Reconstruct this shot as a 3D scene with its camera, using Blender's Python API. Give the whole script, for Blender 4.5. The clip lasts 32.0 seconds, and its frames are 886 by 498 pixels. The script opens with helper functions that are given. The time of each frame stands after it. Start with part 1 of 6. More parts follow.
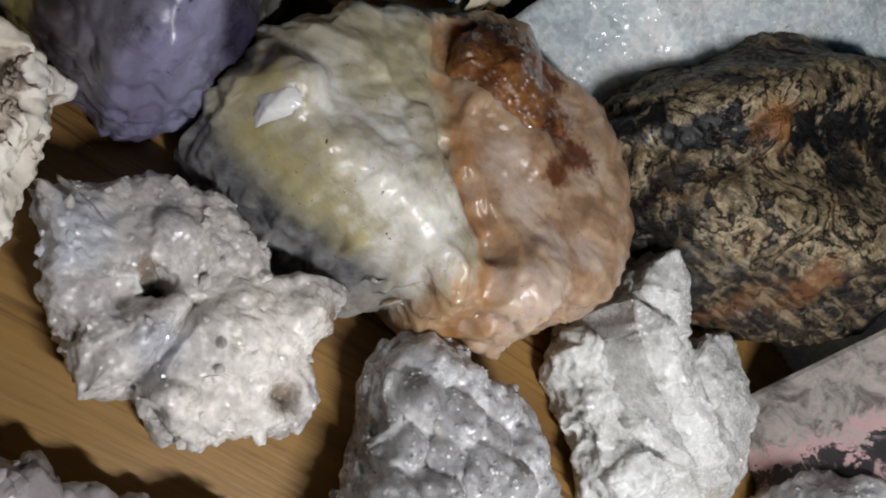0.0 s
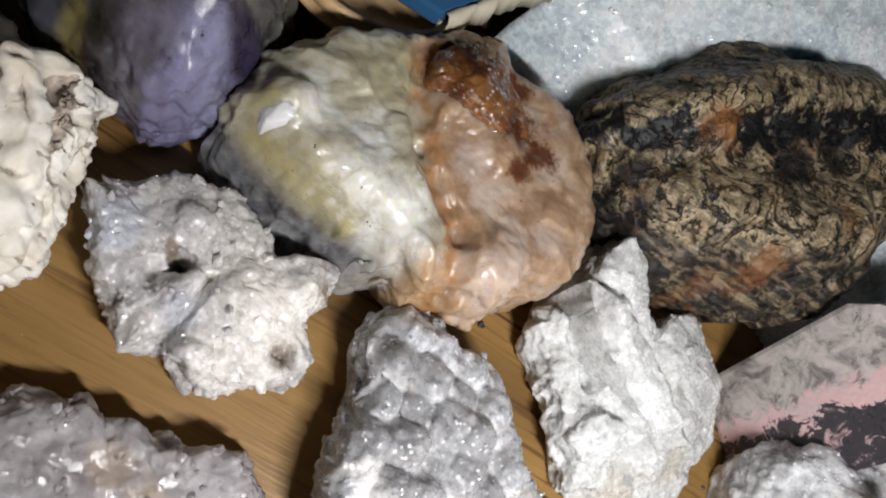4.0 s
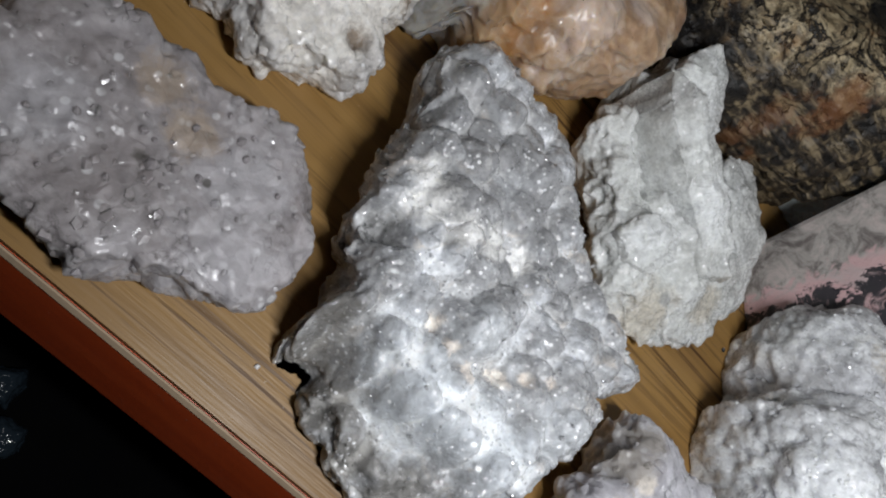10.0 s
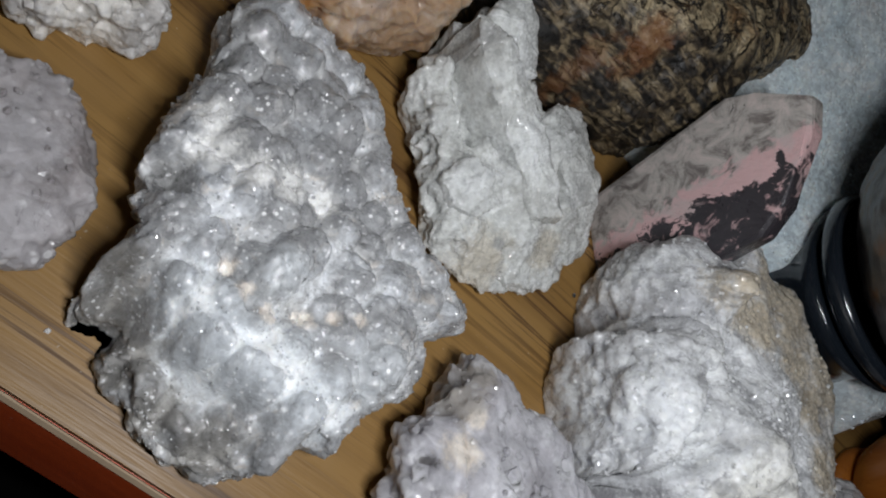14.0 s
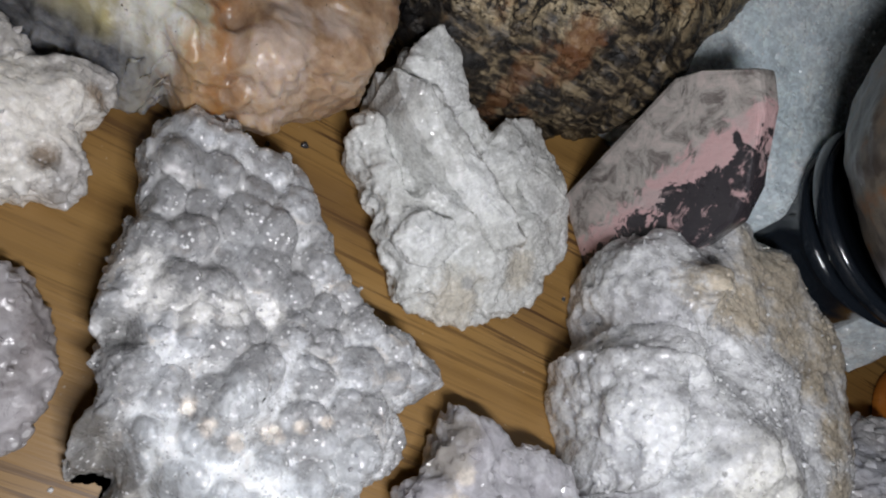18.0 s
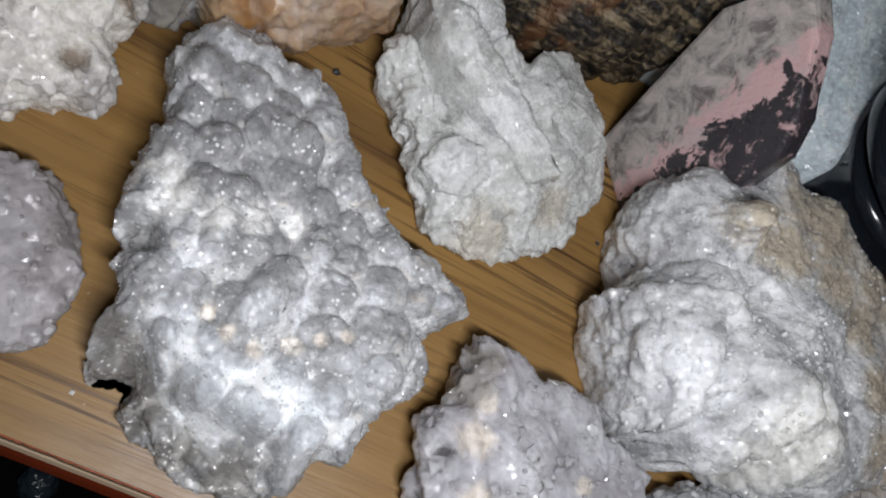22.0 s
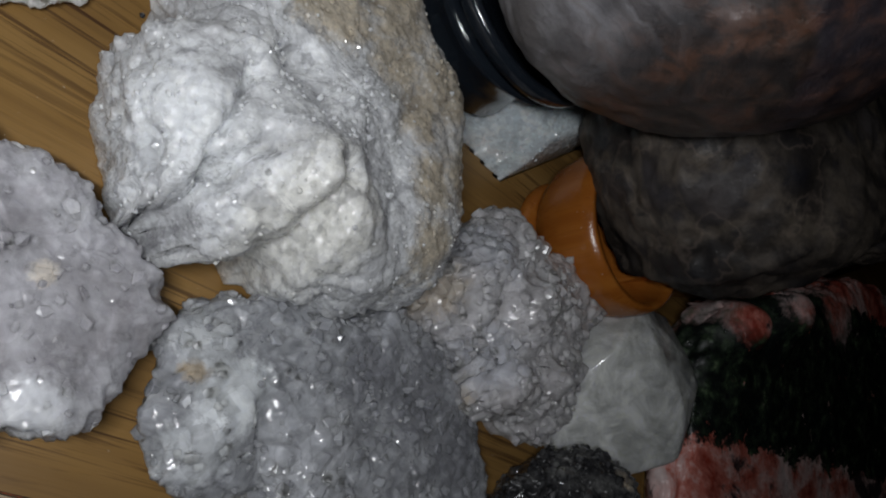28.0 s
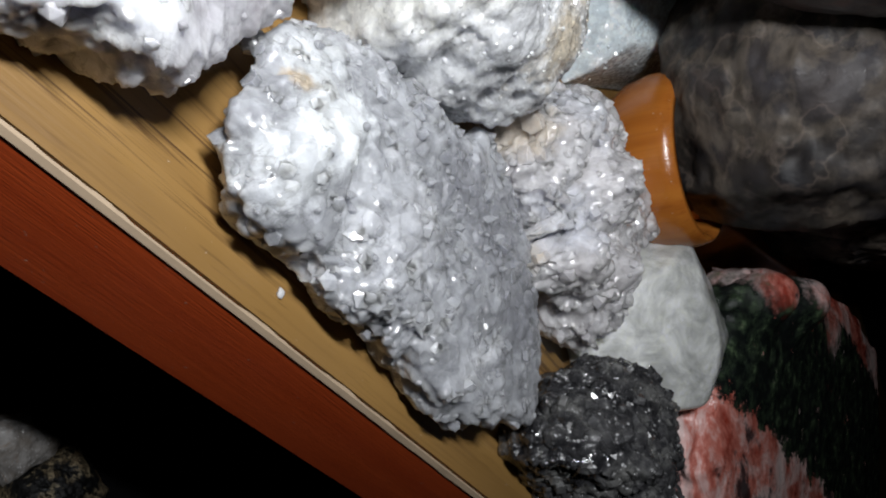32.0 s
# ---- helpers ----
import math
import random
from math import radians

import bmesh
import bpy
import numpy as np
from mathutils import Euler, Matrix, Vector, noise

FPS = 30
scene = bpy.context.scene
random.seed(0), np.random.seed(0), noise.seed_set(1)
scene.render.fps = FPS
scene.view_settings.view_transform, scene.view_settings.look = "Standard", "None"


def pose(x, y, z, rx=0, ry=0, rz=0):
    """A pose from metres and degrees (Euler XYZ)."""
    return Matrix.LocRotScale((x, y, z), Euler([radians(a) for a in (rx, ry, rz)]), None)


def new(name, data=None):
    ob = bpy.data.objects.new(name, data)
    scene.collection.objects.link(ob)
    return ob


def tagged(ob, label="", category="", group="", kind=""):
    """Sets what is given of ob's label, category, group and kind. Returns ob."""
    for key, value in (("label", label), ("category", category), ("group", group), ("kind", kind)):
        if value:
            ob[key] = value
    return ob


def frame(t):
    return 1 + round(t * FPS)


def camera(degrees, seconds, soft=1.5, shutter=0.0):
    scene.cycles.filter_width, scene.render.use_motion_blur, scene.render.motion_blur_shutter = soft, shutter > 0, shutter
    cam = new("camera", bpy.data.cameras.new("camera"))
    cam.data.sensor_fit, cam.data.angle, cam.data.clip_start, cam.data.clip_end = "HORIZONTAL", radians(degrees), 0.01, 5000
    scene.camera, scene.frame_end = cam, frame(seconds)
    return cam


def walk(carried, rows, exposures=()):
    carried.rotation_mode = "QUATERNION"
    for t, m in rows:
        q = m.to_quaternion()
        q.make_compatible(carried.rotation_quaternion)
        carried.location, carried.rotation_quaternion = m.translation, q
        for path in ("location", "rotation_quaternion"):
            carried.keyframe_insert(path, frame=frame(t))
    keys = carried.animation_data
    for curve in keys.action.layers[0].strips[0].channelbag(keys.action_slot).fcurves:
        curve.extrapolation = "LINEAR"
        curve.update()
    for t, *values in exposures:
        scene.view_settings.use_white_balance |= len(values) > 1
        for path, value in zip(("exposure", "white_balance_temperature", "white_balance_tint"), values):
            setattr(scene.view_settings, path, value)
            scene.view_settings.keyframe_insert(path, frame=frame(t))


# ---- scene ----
cam = camera(65.02, 32.0, 2.0)
PATH = [
    (0, 0.0098, 0.0371, 0.1307, 18.86, -29.15, 25.07),
    (0.5, 0.0085, 0.0321, 0.1410, 18.82, -28.18, 26.61),
    (1, 0.0073, 0.0304, 0.1475, 20.90, -27.67, 26.31),
    (1.5, 0.0097, 0.0279, 0.1531, 20.66, -26.68, 26.14),
    (2, 0.0139, 0.0268, 0.1534, 19.73, -26.61, 25.99),
    (2.5, 0.0147, 0.0266, 0.1537, 19.90, -26.75, 26.05),
    (4.5, 0.0182, 0.0308, 0.1592, 17.84, -23.66, 26.85),
    (5, 0.0178, 0.0305, 0.1657, 18.22, -21.01, 27.24),
    (5.5, 0.0219, 0.0277, 0.1779, 18.40, -17.59, 27.53),
    (6, 0.0249, 0.0233, 0.1859, 18.71, -16.98, 27.75),
    (6.5, 0.0263, 0.0202, 0.1889, 18.57, -16.71, 28.43),
    (7, 0.0258, 0.0195, 0.1931, 18.41, -15.73, 29.03),
    (7.5, 0.0278, 0.0165, 0.1960, 18.57, -15.36, 29.22),
    (8, 0.0393, 0.0041, 0.1833, 16.80, -18.03, 31.34),
    (8.5, 0.0433, -0.0035, 0.1697, 15.74, -20.38, 32.69),
    (9, 0.0464, -0.0071, 0.1543, 15.44, -23.05, 33.51),
    (9.5, 0.0400, -0.0127, 0.1313, 14.53, -28.46, 35.96),
    (10, 0.0393, -0.0174, 0.1234, 13.70, -31.06, 37.68),
    (10.5, 0.0377, -0.0223, 0.1209, 13.92, -32.63, 39.18),
    (11, 0.0401, -0.0247, 0.1174, 14.89, -34.22, 39.60),
    (11.5, 0.0411, -0.0296, 0.1058, 16.01, -39.18, 41.24),
    (12, 0.0369, -0.0385, 0.1017, 18.12, -41.28, 41.98),
    (12.5, 0.0359, -0.0434, 0.1010, 19.14, -42.89, 42.44),
    (13, 0.0348, -0.0488, 0.0967, 20.61, -44.90, 43.21),
    (13.5, 0.0546, -0.0372, 0.1035, 17.00, -44.03, 41.47),
    (14, 0.0663, -0.0156, 0.1328, 19.22, -34.46, 30.20),
    (14.5, 0.0706, 0.0115, 0.1481, 16.11, -29.42, 21.70),
    (15, 0.0656, 0.0125, 0.1561, 12.09, -26.06, 19.86),
    (15.5, 0.0739, 0.0245, 0.1681, 10.87, -23.78, 17.12),
    (17.5, 0.0799, 0.0093, 0.1516, 17.79, -27.37, 18.21),
    (18, 0.0677, 0.0162, 0.1544, 18.05, -25.62, 19.21),
    (18.5, 0.0793, 0.0087, 0.1592, 18.36, -27.17, 18.26),
    (19, 0.0649, 0.0027, 0.1504, 17.22, -26.70, 20.24),
    (19.5, 0.0634, 0.0130, 0.1561, 17.63, -24.45, 20.60),
    (20, 0.0743, 0.0089, 0.1593, 17.19, -24.63, 20.46),
    (20.5, 0.0823, 0.0023, 0.1699, 16.76, -22.25, 21.00),
    (21, 0.0770, 0.0069, 0.1580, 16.84, -23.03, 21.66),
    (21.5, 0.0779, 0.0064, 0.1494, 15.91, -23.05, 22.29),
    (22, 0.0767, 0.0067, 0.1480, 16.01, -23.22, 22.15),
    (22.5, 0.0771, 0.0066, 0.1473, 15.81, -23.19, 22.25),
    (23, 0.0784, 0.0054, 0.1517, 15.67, -23.06, 22.43),
    (23.5, 0.0848, 0.0099, 0.1798, 18.16, -21.70, 19.18),
    (24, 0.0878, 0.0092, 0.1800, 18.79, -23.13, 18.76),
    (24.5, 0.0990, -0.0012, 0.1725, 19.19, -27.74, 18.36),
    (25, 0.1111, -0.0005, 0.1670, 18.22, -30.45, 16.49),
    (25.5, 0.1271, -0.0040, 0.1574, 18.64, -33.91, 15.93),
    (27.5, 0.1368, -0.0074, 0.1173, 14.63, -47.20, 21.72),
    (28, 0.1375, 0.0013, 0.1397, 14.33, -44.38, 16.74),
    (28.5, 0.1587, 0.0076, 0.1429, 8.14, -42.80, 13.42),
    (29, 0.1574, 0.0077, 0.1487, 9.06, -41.02, 11.40),
    (29.5, 0.1558, 0.0087, 0.1505, 10.42, -40.25, 10.74),
    (30, 0.1622, -0.0019, 0.1323, 10.02, -43.61, 13.42),
    (30.5, 0.1584, -0.0253, 0.1104, 12.51, -49.81, 21.69),
    (31, 0.1579, -0.0366, 0.0990, 10.32, -52.28, 27.29),
    (31.5, 0.1557, -0.0411, 0.0929, 9.47, -53.26, 29.63),
    (32, 0.1532, -0.0412, 0.0926, 9.26, -52.81, 29.58),
]
EXPOSURES = [(0.0, -0.6, 6800, 13), (0.6, -0.2, 6800, 13), (2.0, -0.2, 6800, 13), (5.0, -0.3, 6800, 13), (6.0, -0.42, 6800, 13), (8.0, -0.55, 6800, 14), (9.0, -0.82, 6600, 11), (11.0, -1.0, 6500, 10), (13.0, -0.9, 6550, 11), (14.0, -1.15, 6500, 10), (15.5, -0.95, 6550, 12), (18.0, -0.95, 6580, 13), (20.0, -1.0, 6550, 12), (21.5, -0.9, 6550, 12), (23.0, -1.1, 6550, 12), (24.0, -0.8, 6580, 13), (25.0, -0.7, 6540, 12), (26.0, -0.6, 6500, 11), (28.0, -1.3, 6500, 10), (29.0, -0.25, 6560, 12), (32.0, 0.28, 6520, 10)]
walk(cam, [(t, pose(*p)) for t, *p in PATH], EXPOSURES)

# ---- world ----
world = bpy.data.worlds.new("dim room")
scene.world = world
world.use_nodes = True
world.node_tree.nodes["Background"].inputs["Color"].default_value = (0.55, 0.65, 0.9, 1)
world.node_tree.nodes["Background"].inputs["Strength"].default_value = 0.012


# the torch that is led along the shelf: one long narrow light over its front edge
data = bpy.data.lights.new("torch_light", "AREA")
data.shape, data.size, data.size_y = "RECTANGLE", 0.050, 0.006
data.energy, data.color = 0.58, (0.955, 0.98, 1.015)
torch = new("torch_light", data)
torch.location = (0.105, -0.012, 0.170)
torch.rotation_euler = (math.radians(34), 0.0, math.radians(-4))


# ---- numeric noise for the shapes ----
def hash01(ix, iy, iz, seed):
    h = (ix * 374761393 + iy * 668265263 + iz * 2147483647 + seed * 974634551) & 0xFFFFFFFF
    h = ((h ^ (h >> 13)) * 1274126177) & 0xFFFFFFFF
    h = ((h ^ (h >> 16)) * 2246822519) & 0xFFFFFFFF
    return ((h ^ (h >> 15)) & 0xFFFFFF) / float(0x1000000)


def value_noise(p, seed):
    f = np.floor(p)
    i = f.astype(np.int64)
    w = p - f
    w = w * w * (3 - 2 * w)
    out = 0
    for dx in (0, 1):
        for dy in (0, 1):
            for dz in (0, 1):
                k = (w[:, 0] if dx else 1 - w[:, 0]) * (w[:, 1] if dy else 1 - w[:, 1]) * (w[:, 2] if dz else 1 - w[:, 2])
                out = out + k * hash01(i[:, 0] + dx, i[:, 1] + dy, i[:, 2] + dz, seed)
    return out * 2 - 1


def fbm(p, size, seed, octaves=4):
    out, amp = 0, 1.0
    for k in range(octaves):
        out = out + amp * value_noise(p / size * 2.03 ** k + 31.7 * k, seed + k)
        amp *= 0.5
    return out


def cells(p, size, seed):
    """Nearest cell of a scattered set of points: distance, second distance, the way from its middle, and a random number of it."""
    q = p / size
    i = np.floor(q).astype(np.int64)
    near = np.full(len(q), 9.0)
    second = np.full(len(q), 9.0)
    away = np.zeros_like(q)
    rnd = np.zeros(len(q))
    for dx in (-1, 0, 1):
        for dy in (-1, 0, 1):
            for dz in (-1, 0, 1):
                a, b, c = i[:, 0] + dx, i[:, 1] + dy, i[:, 2] + dz
                m = np.stack([a + hash01(a, b, c, seed), b + hash01(a, b, c, seed + 7), c + hash01(a, b, c, seed + 13)], 1)
                off = q - m
                d = np.sqrt((off ** 2).sum(1))
                hit = d < near
                second = np.where(hit, near, np.minimum(second, d))
                away[hit] = off[hit]
                rnd = np.where(hit, hash01(a, b, c, seed + 29), rnd)
                near = np.where(hit, d, near)
    return near, second, away, rnd


def crystals(p, size, seed):
    """Small pointed crystals, 0 to 1 high, each with its own facets."""
    near, second, away, rnd = cells(p, size, seed)
    r = rnd * 50.0
    h = np.full(len(p), 9.0)
    for k in range(3):
        a, b = r * (3 + k) + k * 2.1, r * (1.7 + k) + k
        u = np.stack([np.cos(a) * np.sin(b), np.sin(a) * np.sin(b), np.cos(b)], 1)
        h = np.minimum(h, 1.0 - 1.5 * np.abs((away * u).sum(1)))
    return np.clip((h - 0.25) / 0.75, 0, 1) * (0.2 + 0.8 * rnd * rnd) * np.clip((second - near) * 6, 0, 1)


def knobs(p, size, seed):
    """Round knobs like a bunch of grapes, 0 to 1 high."""
    near, second, away, rnd = cells(p, size, seed)
    return np.sqrt(np.clip(1 - (near / 0.85) ** 2, 0, 1)) * (0.45 + 0.55 * rnd)


def beads(x, y, size, seed):
    """Round beads side by side over a top, 0 to 1 high."""
    q = np.stack([x.ravel(), y.ravel()], 1) / size
    i = np.floor(q).astype(np.int64)
    best = np.zeros(len(q))
    for dx in (-1, 0, 1):
        for dy in (-1, 0, 1):
            a, b = i[:, 0] + dx, i[:, 1] + dy
            c = a * 0 + 1
            mx, my = a + 0.2 + 0.6 * hash01(a, b, c, seed), b + 0.2 + 0.6 * hash01(a, b, c, seed + 7)
            r = 0.42 + 0.28 * hash01(a, b, c, seed + 13)
            d2 = ((q[:, 0] - mx) ** 2 + (q[:, 1] - my) ** 2) / r ** 2
            best = np.maximum(best, np.sqrt(np.clip(1 - d2, 0, 1)) * r / 0.7)
    return best.reshape(x.shape)


# ---- meshes ----
def mesh_of(name, verts, faces, smooth=True):
    me = bpy.data.meshes.new(name)
    me.from_pydata(verts, [], faces)
    me.validate()
    if smooth:
        me.polygons.foreach_set("use_smooth", np.ones(len(me.polygons), dtype=bool))
    me.update()
    return me


def from_bm(name, bm, smooth=False):
    me = bpy.data.meshes.new(name)
    bmesh.ops.recalc_face_normals(bm, faces=bm.faces)
    bm.to_mesh(me)
    bm.free()
    if smooth:
        me.polygons.foreach_set("use_smooth", np.ones(len(me.polygons), dtype=bool))
    return me


def part(name, me, material, parent=None, label=""):
    ob = new(name, me)
    ob.data.materials.append(material)
    ob.parent = parent
    return tagged(ob, label)


def outline(rim, theta):
    """How far a closed outline of corners (millimetres round the middle) reaches at each angle."""
    c = np.array([[float(v) for v in q.split(",")] for q in rim.split()]) * 1e-3
    d = np.stack([np.cos(theta), np.sin(theta)], 1)
    far = np.zeros(len(theta))
    for p, q in zip(c, np.roll(c, -1, 0)):
        e = q - p
        det = d[:, 0] * -e[1] + d[:, 1] * e[0]
        det = np.where(np.abs(det) < 1e-12, 1e-12, det)
        reach = (p[0] * -e[1] + p[1] * e[0]) / det
        along = (d[:, 0] * p[1] - d[:, 1] * p[0]) / det
        far = np.where((along >= -1e-9) & (along <= 1 + 1e-9) & (reach > far), reach, far)
    return np.maximum(far, 0.3 * far.max())


def ring(radius, seed, count=10, vary=0.2):
    """A roundish outline, for stones of no special shape."""
    rng = random.Random(seed)
    corners = []
    for k in range(count):
        a, r = 2 * math.pi * k / count, radius * 1000 * (1 + rng.uniform(-vary, vary))
        corners.append(f"{r * math.cos(a):.2f},{r * math.sin(a):.2f}")
    return " ".join(corners)


def stone(name, label, middle, rim_corners, height, material, seed, boxy=0.55, rough=(0.003, 0.02), fine=(0.0006, 0.004),
          druse=None, grape=None, pits=None, fold=0.9, bumps=(), ridges=(), tilt=(0, 0), jag=0.0022, bead=(), na=520, nr=120, base=0.0, category="mineral specimen", group="mineral specimens on the shelf"):
    """A loose stone on the shelf: an outline, a domed top, and its own relief."""
    t = np.concatenate([[0], np.geomspace(1e-7, 0.2, 900), np.linspace(0.2, np.pi / 2, 1500)[1:]])
    prof = np.stack([np.sin(t) ** boxy, np.cos(t) ** boxy], 1)
    theta = np.linspace(0, 2 * np.pi, na, endpoint=False)
    rim = outline(rim_corners, theta)
    way = np.concatenate([[0], np.cumsum(np.hypot(np.diff(prof[:, 0]) * rim.mean(), np.diff(prof[:, 1]) * height))])
    even = np.linspace(0, way[-1], nr + 1)[1:]
    rho, up = np.interp(even, way, prof[:, 0]), np.interp(even, way, prof[:, 1])
    jag = jag * min(1, rim.mean() / 0.018) ** 1.5
    reach = rho[:, None] * rim[None, :]
    q = np.stack([reach * np.cos(theta), reach * np.sin(theta), up[:, None] * height + 0 * reach], 2).reshape(-1, 3) + seed
    teeth = jag * (0.8 * fbm(q, 0.009, seed + 5) + 0.9 * (0.4 - np.abs(fbm(q, 0.006, seed + 6)))).reshape(reach.shape)
    under = 1 - 0.15 * np.clip(1 - up / 0.5, 0, 1) ** 1.5
    reach = (reach + (rho ** 5)[:, None] * teeth) * under[:, None]
    x, y = reach * np.cos(theta)[None, :], reach * np.sin(theta)[None, :]
    z = up[:, None] * height * np.ones(na)[None, :]
    for bx, by, br, bh in bumps:
        z = z + bh * np.exp(-(((x - bx) ** 2 + (y - by) ** 2) / br ** 2) ** 1.5) * np.clip(up * 3, 0, 1)[:, None]
    for x0, y0, x1, y1, rw, rh in ridges:
        ux, uy = x1 - x0, y1 - y0
        s = np.clip(((x - x0) * ux + (y - y0) * uy) / (ux * ux + uy * uy), 0, 1)
        d = np.hypot(x - x0 - s * ux, y - y0 - s * uy)
        z = z + rh * np.exp(-(d / rw) ** 3) * np.clip(up * 3, 0, 1)[:, None]
    for size, amp in bead:
        z = z + amp * (beads(x, y, size, seed) - 0.4) * np.clip(up * 2, 0, 1)[:, None]
    z = z + (tilt[0] * x + tilt[1] * y) * up[:, None]
    p = np.stack([x, y, z], 2)
    du = np.gradient(p, axis=0)
    dv = np.roll(p, -1, 1) - np.roll(p, 1, 1)
    n = np.cross(du, dv)
    n /= np.linalg.norm(n, axis=2, keepdims=True) + 1e-12
    flat, fn = p.reshape(-1, 3), n.reshape(-1, 3)
    s = flat + seed * 1.37
    big = fbm(s, rough[1], seed)
    hollow = np.zeros(len(flat))
    if bead:
        hollow = 1 - np.clip(beads(x, y, bead[0][0], seed).ravel() * 1.25, 0, 1)
    off = rough[0] * (0.5 * big + fold * (0.45 - np.abs(fbm(s, rough[1] * 1.3, seed + 20)))) + fine[0] * fbm(s, fine[1], seed + 50, 3)
    if grape:
        for size, amp in grape:
            k = knobs(s, size, seed + 91)
            off = off + amp * (k - 0.5)
            hollow = np.maximum(hollow, np.clip(1 - 2.2 * k, 0, 1))
    if pits:
        bent = s + 0.45 * pits[0] * np.stack([fbm(s, pits[0], seed + 60 + a, 3) for a in range(3)], 1)
        near, second, away, rnd = cells(bent, pits[0], seed + 33)
        sunk = np.clip((second - near - 0.26) * 4.5, 0, 1) * (rnd > 0.25)
        off = off - pits[1] * sunk * (0.5 + 0.5 * rnd)
        hollow = np.maximum(hollow, sunk)
    if druse:
        for size, amp in druse:
            off = off + amp * (crystals(s, size, seed + 71) - 0.15)
    flat = flat + fn * (off * np.repeat(np.clip(0.35 + 1.3 * up, 0, 1), na))[:, None]
    flat[:, 2] = np.maximum(flat[:, 2], 0.0003)
    top = flat[:na].mean(0)
    bottom = flat[-na:].copy()
    bottom[:, 2] = 0.0
    bottom[:, :2] *= 0.985
    verts = np.concatenate([top[None], flat, bottom, [[0, 0, 0]]])
    j = np.arange(na)
    faces = [(0, 1 + a, 1 + (a + 1) % na) for a in range(na)]
    for r in range(nr):
        o = 1 + r * na
        q = np.stack([o + j, o + na + j, o + na + (j + 1) % na, o + (j + 1) % na], 1)
        faces += q.tolist()
    last = len(verts) - 1
    o = 1 + nr * na
    faces += [(o + a, last, o + (a + 1) % na) for a in range(na)]
    me = mesh_of(name, verts.tolist(), faces)
    me.attributes.new("hollow", "FLOAT", "POINT").data.foreach_set("value", np.concatenate([[0], hollow, np.zeros(na + 1)]))
    ob = new(name, me)
    ob.data.materials.append(material)
    ob.location = (*middle, base)
    return tagged(ob, label, category, group)


